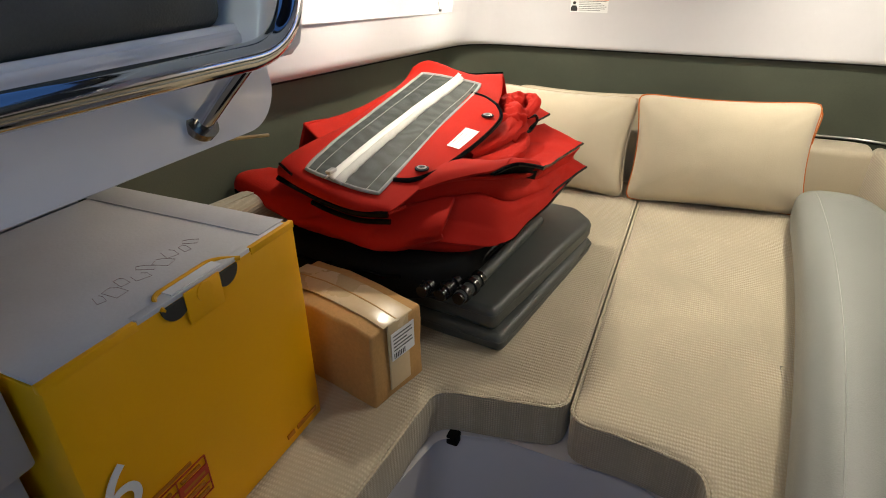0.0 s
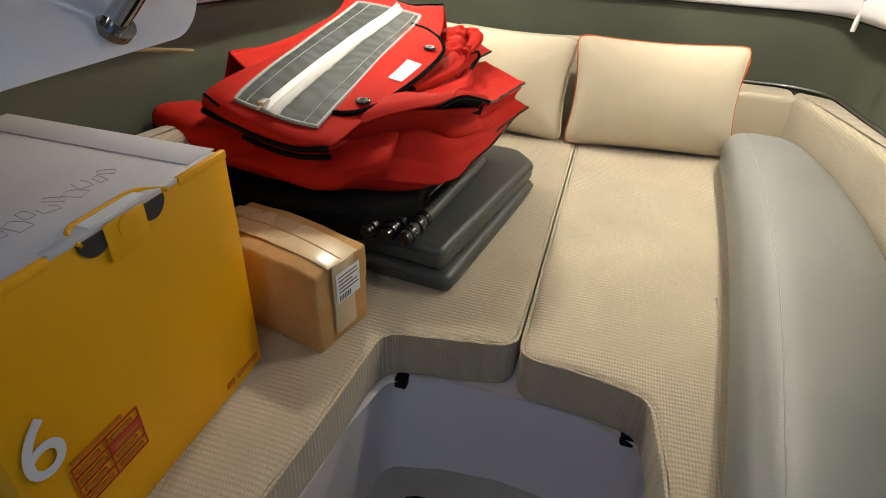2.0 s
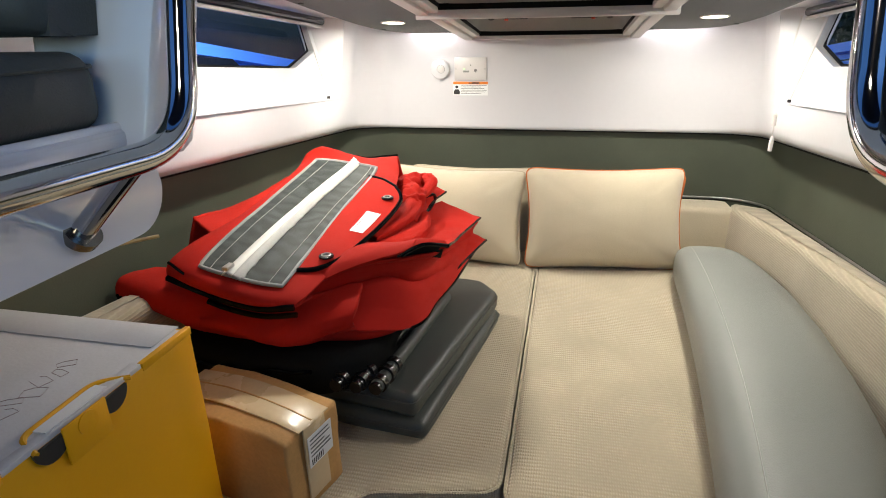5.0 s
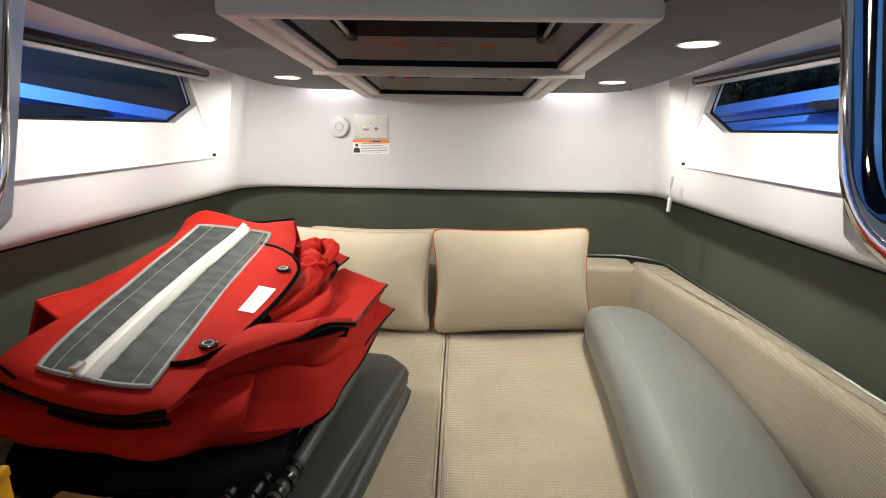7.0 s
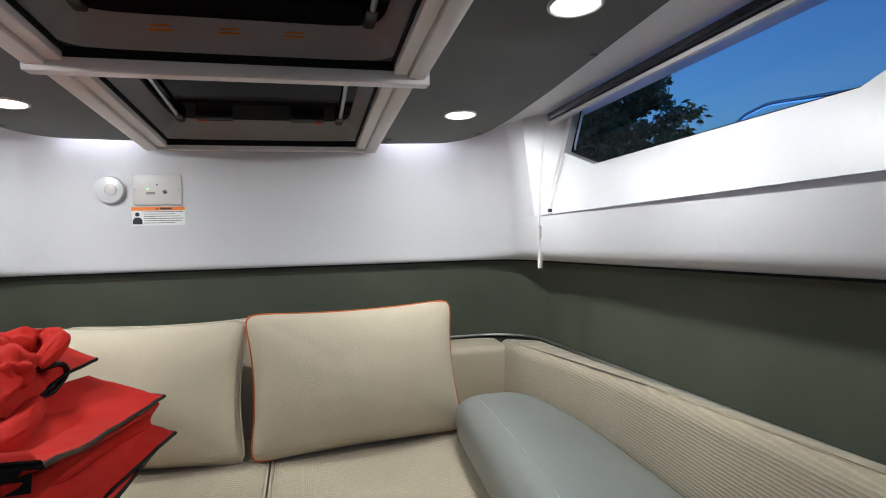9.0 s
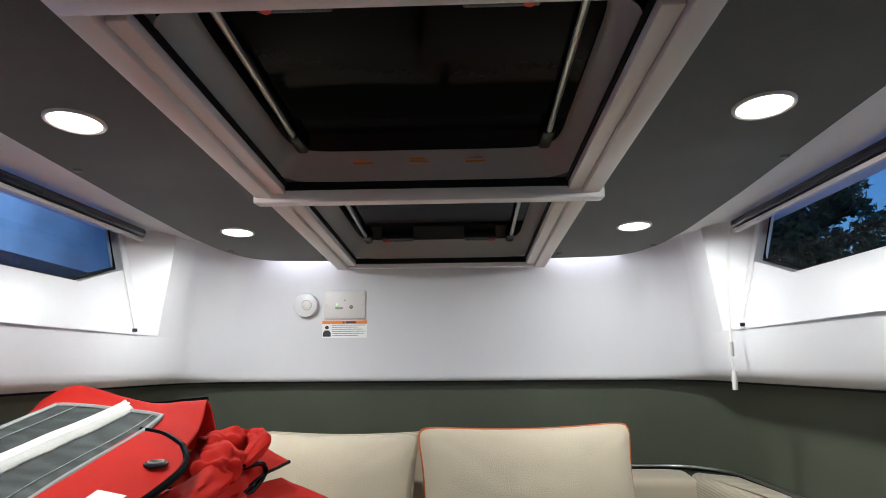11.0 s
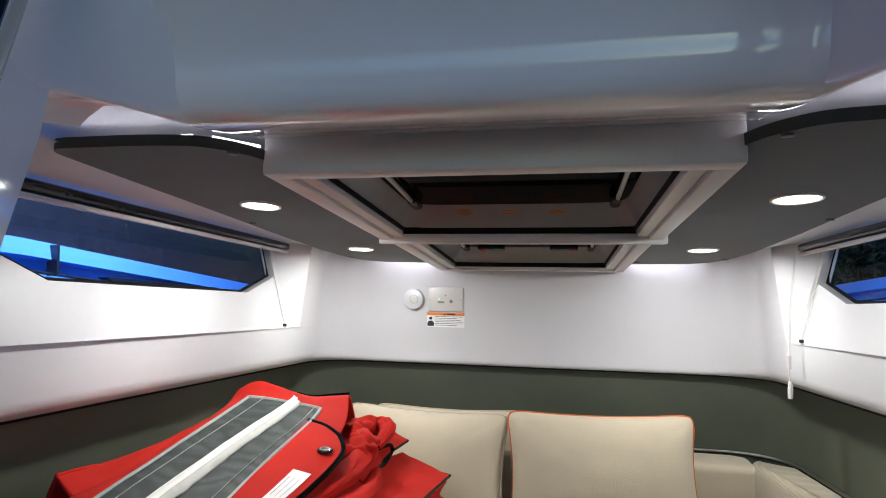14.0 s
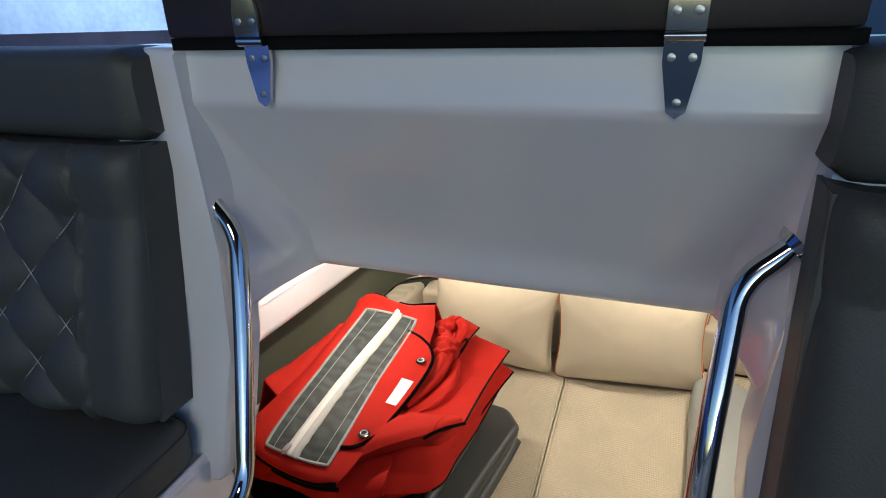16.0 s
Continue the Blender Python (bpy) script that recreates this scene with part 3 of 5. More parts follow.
def hatch(name_label, y0, y1, hw, near_face):
    """A white framed roof hatch in its own axes: y along the slope, z = 0 at the frame's underside."""
    ob = thing("roof_hatch", name_label, "roof hatch", (XC * 0.3, y0, 1.274 - 0.112 * (y0 - 1.025)), group="roof hatches")
    ob.matrix_basis = ob.matrix_basis @ TILT
    L, iw = (y1 - y0) / math.cos(math.atan(0.112)), hw - 0.054
    for s in (-1, 1):
        part("frame_side", block(*sorted((s * (hw - 0.030), s * hw)), 0.0, L, 0.0, 0.05, 0.004), TRIM_W, ob)
        part("blind_track", block(*sorted((s * iw, s * (hw - 0.031))), 0.04, L - 0.02, 0.006, 0.03, 0.003), TRIM_W, ob)
        part("track_groove", block(*sorted((s * (iw - 0.004), s * (iw - 0.0005))), 0.045, L - 0.03, 0.017, 0.0255), BLACK, ob)
    part("frame_aft", block(-hw, hw, -near_face, 0.026, -0.001, 0.055, 0.006), TRIM_W, ob)
    part("frame_bow", block(-hw + 0.031, hw - 0.031, L - 0.016, L, 0.001, 0.03, 0.003), TRIM_W, ob)
    part("seal", block(-iw, iw, L - 0.026, L - 0.0165, 0.012, 0.026), BLACK, ob)
    # the rounded white well above, narrowing upwards; its grey includes the shade inside
    def well(u, v):
        k = u * 2 * math.pi
        cx, cy = math.cos(k), math.sin(k)
        e = 0.22
        sx, sy = math.copysign(abs(cx) ** e, cx), math.copysign(abs(cy) ** e, cy)
        q = min(3, int(round(v * 3)))
        shrink, h = (0.0, 0.008, 0.020, 0.026)[q], (0.024, 0.044, 0.058, 0.068)[q]
        return ((iw + 0.004 - shrink) * sx, (0.044 + L - 0.028) / 2 + ((L - 0.072) / 2 - shrink) * sy, h)
    part("well", sheet(96, 3, well, wrap=True), WELL_SHADED, ob, "grey-white moulded hatch surround with rounded corners, coloured darker for shade")
    part("hatch_pane", block(-hw, hw, 0.0, L, 0.0685, 0.08), SMOKED, ob, "dark smoked acrylic pane", smooth=False)
    for s in (-1, 1):
        part("stay_rod", tube([(s * (iw - 0.050), 0.07, 0.060), (s * (iw - 0.046), L - 0.12, 0.056)], 0.0045, 8), BRUSHED, ob)
        part("stay_bracket", block(*sorted((s * (iw - 0.057), s * (iw - 0.037))), L - 0.145, L - 0.085, 0.050, 0.0683, 0.006), GLOSSBLACK, ob)
        latch = part("latch", block(-0.04, 0.04, -0.013, 0.013, -0.009, 0.009, 0.004, m=Matrix.Translation((s * 0.105, L - 0.115 if near_face == 0 else 0.085, 0.0595))), GLOSSBLACK, ob)
        part("latch_button", disc(0.006, 0.008, (s * 0.132, L - 0.115 if near_face == 0 else 0.085, 0.0500), seg=14), REDINK, latch, "red lock button")
    if near_face:
        for x in (-0.105, -0.01, 0.085):
            part("warning_text", block(x - 0.017, x + 0.017, L - 0.0435, L - 0.0420, 0.0495, 0.0525), MAROON, ob)
            part("warning_text", block(x - 0.013, x + 0.013, L - 0.0475, L - 0.0462, 0.0545, 0.0572), MAROON, ob)
    return ob


hatch("white-framed roof hatch with smoked pane, closed, steel stays", 1.025, 1.556, 0.295, 0.004)
hatch("smaller white-framed roof hatch ahead, smoked pane, closed", 1.560, 2.135, 0.283, 0.0)
ob = part("beam", block(-0.30, 0.30, 1.536, 1.568, 1.208, 1.232, 0.003), TRIM_W)
tagged(ob, "white crossbar between the two roof hatches", "trim", kind="structure")

# ---- fixtures on the bow wall ----
WALL_Y = BACK + 0.004
det = thing("smoke_detector", "round white smoke detector on the bow wall", "smoke detector", (-0.377, WALL_Y, 1.056))
part("base", disc(0.034, 0.006, (0, -0.003, 0), "y", 40, 0.001), TRIM_W, det)
part("dome", disc(0.033, 0.013, (0, -0.0125, 0), "y", 40, 0.003, r2=None), WHITE, det)
part("test_button", disc(0.0125, 0.003, (0.004, -0.0200, 0.0), "y", 28, 0.0008), TRIM_W, det)
part("slot", tube([(0.004 + 0.0135 * math.cos(a), -0.0190, 0.0135 * math.sin(a)) for a in (0.2 * k for k in range(32))], 0.0006, 5, closed=True), GREYVINYL, det)
pl = thing("gas_alarm", "flat white gas alarm plate with green light and two screws", "gas alarm", (-0.270, WALL_Y, 1.056))
part("plate", block(-0.057, 0.057, -0.007, 0, -0.039, 0.039, 0.003), TRIM_W, pl)
part("vent", disc(0.0055, 0.001, (0.018, -0.0073, -0.006), "y", 20), INK, pl)
for k in (-1, 0, 1):
    part("vent_bar", block(0.0135, 0.0225, -0.0086, -0.0077, -0.0064 + k * 0.003, -0.0056 + k * 0.003), TRIM_W, pl)
part("indicator", disc(0.0022, 0.001, (-0.022, -0.0073, 0.001), "y", 12), GREENLED, pl)
part("button", block(-0.026, -0.005, -0.008, -0.0072, -0.012, -0.006), GREYVINYL, pl)
part("sounder", disc(0.002, 0.001, (0, -0.0073, 0.012), "y", 10), INK, pl)
for s in (-1, 1):
    part("screw", disc(0.0032, 0.0015, (s * 0.051, -0.0073, 0.0), "y", 14), BRUSHED, pl)
wl_ = thing("warning_label", "white warning sticker with orange header and black pictogram", "sticker", (-0.271, WALL_Y, 0.989))
part("paper", block(-0.062, 0.062, -0.0008, 0, -0.0235, 0.0235), PAPER, wl_, smooth=False)
part("header", block(-0.062, 0.062, -0.0014, -0.0009, 0.0145, 0.0235), SIGNORANGE, wl_, "orange header band", smooth=False)
part("header_text", block(0.004, 0.032, -0.0018, -0.0015, 0.0165, 0.0215), INK, wl_, smooth=False)
part("warning_triangle", prism([(-0.006, 0.0165), (0.001, 0.0165), (-0.0025, 0.0222)], -0.0018, -0.0015, "y"), INK, wl_, smooth=False)
for k in range(6):
    part("text_line", block(-0.034, 0.058 - (0.02 if k in (1, 5) else 0.004 * (k % 3)), -0.0013, -0.0009, 0.0104 - k * 0.0056, 0.0118 - k * 0.0056), GREYINK, wl_, smooth=False)
part("pictogram_head", disc(0.0052, 0.0004, (-0.049, -0.0011, 0.005), "y", 16), INK, wl_)
part("pictogram_body", prism([(-0.060, -0.020), (-0.060, -0.010), (-0.055, -0.003), (-0.043, -0.003), (-0.038, -0.010), (-0.038, -0.020)], -0.0013, -0.0009, "y"), INK, wl_, smooth=False)

# ---- berth ----
base_out = [(-1.2, 2.16), (1.2, 2.16), (1.2, 0.30), (0.252, 0.30), (0.247, 0.60)]
base_out += [(0.246 - 0.05 * (1 - math.cos(a)), 0.782 + 0.05 * math.sin(a)) for a in (0.26 * k for k in range(6))]
base_out += [(0.12, 0.850), (0.0, 0.862), (-0.12, 0.852)]
base_out += [(-0.197 - 0.05 * math.sin(a), 0.782 + 0.05 * math.cos(a)) for a in (0.26 * k for k in range(6))]
base_out += [(-0.254, 0.68), (-0.259, 0.58), (-0.270, 0.45), (-0.288, 0.30), (-1.2, 0.30)]
bm = prism(base_out, 0.065, 0.338)
bmesh.ops.bevel(bm, geom=[e for e in bm.edges if all(v.co.z > 0.3 for v in e.verts)], offset=0.014, segments=3, profile=0.5, affect="EDGES")
ob = part("berth_base", bm, GEL)
tagged(ob, "glossy grey-white moulded berth base round the footwell", "berth base", kind="structure")
ob = part("floor_mat", slab(smooth_outline([(-0.19, 0.25), (0.19, 0.25), (0.19, 0.77), (-0.19, 0.77)], 0.06), 0.07, 0.084, 0.004), BLACK)
tagged(ob, "black rubber mat on the footwell floor", "floor mat")
ob = part("mat_stud", disc(0.006, 0.004, (-0.165, 0.735, 0.086), seg=16, bevel=0.001), BRUSHED)
tagged(ob, "small steel press stud on the footwell mat", "press stud")
for sx in (-0.205, 0.212):
    ob = part("berth_bumper", block(sx - 0.012, sx + 0.012, 0.816, 0.840, 0.320, 0.343, 0.004), BLACK)
    tagged(ob, "small black rubber pad under the berth cushion corner", "rubber pad")


def berth_wave(x, y):
    return 0.0035 * noise.noise((x * 5, y * 5, 0)) + 0.0015 * noise.noise((x * 17, y * 17, 3))


def berth_cushion(label, outline):
    ob = thing("berth_cushion", label, "cushion", group="berth cushions")
    pts = smooth_outline(outline, 0.035, 5)
    part("cover", slab(pts, 0.338, 0.448, 0.016, 0.003, inset_rings=14, wob=0.004, top=berth_wave), BEIGE, ob)
    part("welt", tube([(x, y, 0.4425 + 0.0012 * math.sin(90 * (x + y))) for x, y in pts], 0.0034, 7, closed=True), BEIGE, ob)
    return ob


berth_cushion("beige woven berth cushion with a cut-out for the footwell", [(-0.0048, 0.868), (-0.115, 0.848), (-0.240, 0.826), (-0.247, 0.74), (-0.250, 0.66), (-0.256, 0.58), (-0.266, 0.46), (-0.284, 0.30), (-0.98, 0.30), (-0.90, 1.2), (-0.64, 2.05), (-0.0048, 2.05)])
berth_cushion("long beige woven berth cushion beside the footwell", [(0.0048, 0.846), (0.12, 0.838), (0.226, 0.818), (0.246, 0.66), (0.25, 0.30), (0.68, 0.30), (0.665, 1.2), (0.64, 2.05), (0.0048, 2.05)])

rest = thing("back_cushion", "beige backrest cushion along the bow wall", "backrest", group="berth backrests")
part("cover", slab(smooth_outline([(-0.628, 2.045), (0.628, 2.045), (0.628, 2.15), (0.58, 2.172), (-0.58, 2.172), (-0.628, 2.15)], 0.02), 0.45, 0.622, 0.02, 0.003, wob=0.002), BEIGE_FINE, rest)
for s in (-1, 1):
    rest = thing("back_cushion", "long beige ribbed backrest cushion along the cabin side", "backrest", group="berth backrests")
    out = [(XC + s * x, y) for x, y in ((0.668, 0.64), (0.737, 0.64), (0.737, 2.06), (0.664, 2.12), (0.634, 2.125), (0.620, 2.05), (0.664, 1.60))]
    part("cover", slab(smooth_outline(out, 0.02), 0.45, 0.636, 0.022, 0.004, wob=0.002, top=lambda x, y: -0.085 * (y - 1.97)), RIBBED, rest)


# ---- pillows ----
def pillow(label, cx, y, z, w, h, t, lean, rz, piping, seed):
    ob = thing("throw_pillow", label, "pillow", group="berth pillows")
    ob.matrix_basis = pose(cx, y, z, 90 - lean, 0, rz)

    def edge(u, v):
        m = max(abs(u), abs(v), 1e-6)
        k = max((abs(u / m) ** 13 + abs(v / m) ** 13) ** (1 / 13), 1e-6)
        return u / k * w / 2 * (1 - 0.075 * (1 - v * v)), v / k * h / 2 * (1 - 0.075 * (1 - u * u))

    def face(s):
        def f(a, b):
            u, v = 2 * a - 1, 2 * b - 1
            x, q = edge(u, v)
            puff = t / 2 * (max(0, (1 - u ** 2) * (1 - v ** 2))) ** 0.40
            puff *= 1 + 0.05 * noise.noise((u * 1.7 + seed, v * 1.7, s))
            puff += 0.0012 * noise.noise((u * 5 + seed, v * 5, s * 3)) * (1 - u ** 4) * (1 - v ** 4)
            sag = 0.018 * (1 - u * u) * (v < 0) * v * v
            return (x, q - sag * 0.3, s * puff)
        return f
    bm = sheet(36, 28, face(1))
    sheet(36, 28, face(-1), bm)
    bmesh.ops.remove_doubles(bm, verts=bm.verts, dist=0.0005)
    part("cover", bm, BEIGE_FINE, ob)
    rim = [edge(-1 + 2 * k / 24, -1) for k in range(24)] + [edge(1, -1 + 2 * k / 20) for k in range(20)] + [edge(1 - 2 * k / 24, 1) for k in range(24)] + [edge(-1, 1 - 2 * k / 20) for k in range(20)]
    part("piping", tube([(x, q, 0) for x, q in rim], 0.0026, 8, closed=True), piping, ob)
    return ob


pillow("plump beige pillow with orange piping, leaning on the backrest", 0.204, 1.932, 0.608, 0.512, 0.330, 0.19, 17, 7, ORANGE, 1)
pillow("beige pillow with tan piping beside the red cover", -0.290, 1.930, 0.600, 0.492, 0.318, 0.19, 17, -5, BEIGE_FINE, 5)
pillow("beige pillow tucked behind another on the backrest", -0.235, 2.052, 0.582, 0.48, 0.31, 0.10, 12, 0, BEIGE_FINE, 9)
pillow("beige pillow with orange piping tucked behind another", 0.245, 2.068, 0.576, 0.46, 0.31, 0.10, 12, 0, ORANGE, 13)

# ---- grey bolster ----
bol = thing("bolster", "long grey vinyl bolster cushion lying on the berth", "bolster cushion")


BOLSTER_OUT = [(0.15, 0.40), (0.45, 0.485), (0.70, 0.550), (0.90, 0.603), (1.05, 0.634), (1.20, 0.653), (1.38, 0.664), (1.55, 0.660), (1.70, 0.638), (1.82, 0.605), (1.95, 0.560)]


def bolster_section(y):
    k = (y - 0.25) / (1.90 - 0.25)
    xl = 0.235 + 0.265 * k - 0.095 * k * k + 0.012 * math.sin(k * 3)
    for (ya, xa), (yb, xb) in zip(BOLSTER_OUT, BOLSTER_OUT[1:]):
        if y <= yb:
            break
    t = (y - ya) / (yb - ya)
    return xl, xa + (xb - xa) * t


def bolster(u, v):
    y = 0.20 + 1.70 * u
    xl, xr = bolster_section(y)
    end = max(0.0, (y - 1.68) / 0.22)
    tail = max(0.0, (0.27 - y) / 0.07)
    sh = math.sqrt(max(0.0, 1 - min(1, end) ** 2.6)) * math.sqrt(max(0.0, 1 - min(1, tail) ** 2.2))
    cx, hw = (xl + xr) / 2, (xr - xl) / 2 * (0.45 + 0.55 * sh)
    a = v * 2 * math.pi
    c, s = math.cos(a), math.sin(a)
    e = 0.62 if c > 0 else 0.62 + 0.30 * abs(c)
    x = cx - hw * math.copysign(abs(c) ** e, c)
    h = 0.070 * (0.12 + 0.88 * sh)
    z = 0.452 + h + h * math.copysign(abs(s) ** e, s) * (1.0 if s < 0 else 1.0 - 0.25 * max(0.0, -c) ** 2)
    return (x, y, z + 0.002 * noise.noise((x * 6, y * 6, 1)))


bm = sheet(70, 40, bolster)
bmesh.ops.remove_doubles(bm, verts=bm.verts, dist=0.0004)
ends = [e for e in bm.edges if e.is_boundary]
bmesh.ops.holes_fill(bm, edges=ends)
part("cover", bm, GREYVINYL, bol)
part("stitching", tube([Vector(bolster(0.03 + 0.90 * k / 60, 0.175)) + Vector((0, 0, 0.0004)) for k in range(61)], 0.0009, 5), STITCH, bol, "pale grey seam stitching")


# ---- parcels on the berth ----
def text_mesh(body, size, depth=0.0006):
    cu = bpy.data.curves.new("glyphs", "FONT")
    cu.body, cu.size, cu.extrude, cu.align_x, cu.align_y = body, size, depth, "CENTER", "CENTER"
    tmp = bpy.data.objects.new("glyphs", cu)
    scene.collection.objects.link(tmp)
    bpy.context.view_layer.update()
    me = bpy.data.meshes.new_from_object(tmp.evaluated_get(bpy.context.evaluated_depsgraph_get()))
    bpy.data.objects.remove(tmp)
    return me


BX0, BX1, BY0, BY1, BZ0, BZ1 = -0.762, -0.403, 0.304, 0.691, 0.449, 0.818
par = thing("parcel_box", "large yellow shipping carton with pale grey lid, white six", "parcel box")
bm = block(BX0, BX1, BY0, BY1, BZ0, BZ1, 0.0025)
bmesh.ops.subdivide_edges(bm, edges=[e for e in bm.edges if e.calc_length() > 0.2], cuts=8, use_grid_fill=True)
for v in bm.verts:
    v.co += Vector((noise.noise(v.co * 6), noise.noise(v.co * 6 + Vector((5, 0, 0))), 0)) * 0.0025
part("body", bm, YELLOW, par)
part("lid", block(BX0 + 0.003, BX1 - 0.006, BY0 + 0.002, BY1 - 0.012, BZ1 + 0.0015, BZ1 + 0.005, 0.001), GREYCARD, par, "pale grey inside-out lid")
part("side_flap", block(BX0, BX1 - 0.012, BY1 - 0.060, BY1 - 0.006, BZ1 + 0.0052, BZ1 + 0.0066, 0.0005), GREYCARD, par)
part("lid_edge", block(BX1 - 0.007, BX1 + 0.0008, BY0, 0.415, BZ1 - 0.006, BZ1 + 0.0048, 0.001), YELLOW, par)
part("lid_edge", block(BX1 - 0.007, BX1 + 0.0008, 0.598, BY1, BZ1 - 0.006, BZ1 + 0.0048, 0.001), YELLOW, par)
part("lock_slot", block(BX1 - 0.014, BX1 - 0.0005, 0.416, 0.597, BZ1 - 0.001, BZ1 + 0.0055, 0.001), GREYCARD, par)
part("tab", block(BX1 + 0.0015, BX1 + 0.0045, 0.478, 0.535, BZ1 - 0.040, BZ1 + 0.004, 0.001), YELLOW, par)
part("thumb_tab", disc(0.0125, 0.002, (BX1 + 0.0052, 0.507, BZ1 - 0.008), "x", 24), YELLOW, par)
for yy in (0.466, 0.547):
    moon = [(yy + 0.021 * math.cos(a), BZ1 - 0.001 - 0.022 * math.sin(a)) for a in (math.pi / 14 * k for k in range(15))]
    part("finger_hole", prism(moon, BX1 - 0.001, BX1 + 0.0028, "x"), INK, par, smooth=False)
hy = bend([(BX1 + 0.003, 0.448, BZ1 - 0.002), (BX1 - 0.022, 0.455, BZ1 + 0.0062), (BX1 - 0.024, 0.552, BZ1 + 0.0062), (BX1 + 0.003, 0.575, BZ1 + 0.002)], 0.02)
part("handle_edge", tube(hy, 0.0032, 8), YELLOW, par)
part("handle_gap", block(BX1 - 0.027, BX1 - 0.004, 0.468, 0.548, BZ1 + 0.0052, BZ1 + 0.0068), PAPER, par)
me = text_mesh("6", 0.105)
me.materials.append(PAPER)
six = new("figure", me)
six.parent = par
six.matrix_basis = Matrix.Translation((BX1 + 0.0035, 0.336, 0.642)) @ Matrix(((0, 0, 1, 0), (1, 0, 0, 0), (0, 1, 0, 0), (0, 0, 0, 1)))
six["label"] = "white printed figure six"
FX = BX1 + 0.0036
for k in range(5):
    part("table_rule", block(FX - 0.002, FX, 0.352, 0.446, 0.5285 + k * 0.0155, 0.5297 + k * 0.0155), REDINK, par, smooth=False)
for yy in (0.352, 0.398, 0.446):
    part("table_rule", block(FX - 0.002, FX, yy - 0.0006, yy + 0.0006, 0.5285, 0.591), REDINK, par, smooth=False)
part("table_fill", block(FX - 0.002, FX + 0.0002, 0.399, 0.4455, 0.561, 0.575), REDINK, par, "solid red table cell", smooth=False)
for k in range(4):
    for a, b in ((0.357, 0.392), (0.404, 0.440)):
        part("printed_bar", block(FX - 0.002, FX + 0.0004, a, b - 0.004 * (k % 2), 0.5335 + k * 0.0155, 0.5385 + k * 0.0155), MAROON, par, smooth=False)
part("printed_bar", block(FX - 0.002, FX, 0.354, 0.425, 0.596, 0.601), MAROON, par, smooth=False)
for a, b in ((0.598, 0.616), (0.624, 0.676)):
    part("printed_bar", block(FX - 0.002, FX, a, b, 0.469, 0.477), MAROON, par, smooth=False)
rnd_l = random.Random(4)
for k in range(9):
    y, x = 0.43 + 0.019 * k, BX1 - 0.070 - 0.018 * rnd_l.random()
    a, w, h = rnd_l.uniform(-0.6, 0.6), rnd_l.uniform(0.006, 0.013), rnd_l.uniform(0.005, 0.011)
    box = [(x + w * p * math.cos(a) - h * q * math.sin(a), y + w * p * math.sin(a) + h * q * math.cos(a), BZ1 + 0.0053) for p, q in ((-1, -1), (1, -0.7), (0.8, 1), (-0.6, 0.8), (-1.3, 0.2))]
    part("line_drawing", tube(box, 0.00035, 4, closed=k % 3 > 0), PENCIL, par)

crt = thing("cardboard_box", "small brown cardboard box sealed with tan tape", "cardboard box", (-0.313, 0.729, 0.449), -13.7)


def crumple(bm, amp=0.002):
    bmesh.ops.subdivide_edges(bm, edges=[e for e in bm.edges if e.calc_length() > 0.06], cuts=5, use_grid_fill=True)
    for v in bm.verts:
        v.co += Vector((noise.noise(v.co * 14), noise.noise(v.co * 14 + Vector((9, 0, 0))), noise.noise(v.co * 14 + Vector((0, 9, 0))))) * amp
    return bm


def swollen(bm):
    """The lid bulges along its middle and the long sides bow out."""
    for v in bm.verts:
        k = math.sin(math.pi * min(1, max(0, -v.co.x / 0.27)))
        if v.co.z > 0.13:
            v.co.z += 0.013 * k * (0.55 + 0.45 * math.sin(math.pi * min(1, max(0, v.co.y / 0.132))))
        elif v.co.y < 0.01 and v.co.z > 0.02:
            v.co.y -= 0.006 * math.sin(math.pi * v.co.z / 0.157) * math.sin(2.5 * math.pi * v.co.x / 0.27)
    return bm


part("body", swollen(crumple(block(-0.27, 0, 0, 0.132, 0, 0.157, 0.006, 3), 0.004)), CARTON, crt)
part("tape", swollen(crumple(block(-0.271, 0.003, 0.030, 0.104, 0.1585, 0.1610, 0.0008), 0.0015)), TAPE, crt)
part("tape", crumple(block(0.001, 0.0045, 0.04, 0.092, 0.02, 0.1600, 0.0008), 0.001), TAPE, crt)
part("flap_joint", swollen(crumple(block(-0.268, 0.0, 0.0640, 0.0665, 0.1612, 0.1620), 0.0008)), CARTON, crt)
part("shipping_label", block(0.0046, 0.0056, 0.045, 0.105, 0.082, 0.140), PAPER, crt, "white printed address label", smooth=False)
for k, (a, b) in enumerate(((0.05, 0.098), (0.05, 0.10), (0.05, 0.085), (0.05, 0.098), (0.05, 0.10))):
    part("printed_bar", block(0.0056, 0.006, a, b, 0.131 - k * 0.0075, 0.1335 - k * 0.0075), GREYINK, crt, smooth=False)
for k in range(7):
    part("printed_bar", block(0.0056, 0.006, 0.05 + k * 0.0045, 0.052 + k * 0.0045, 0.085, 0.096), INK, crt, smooth=False)

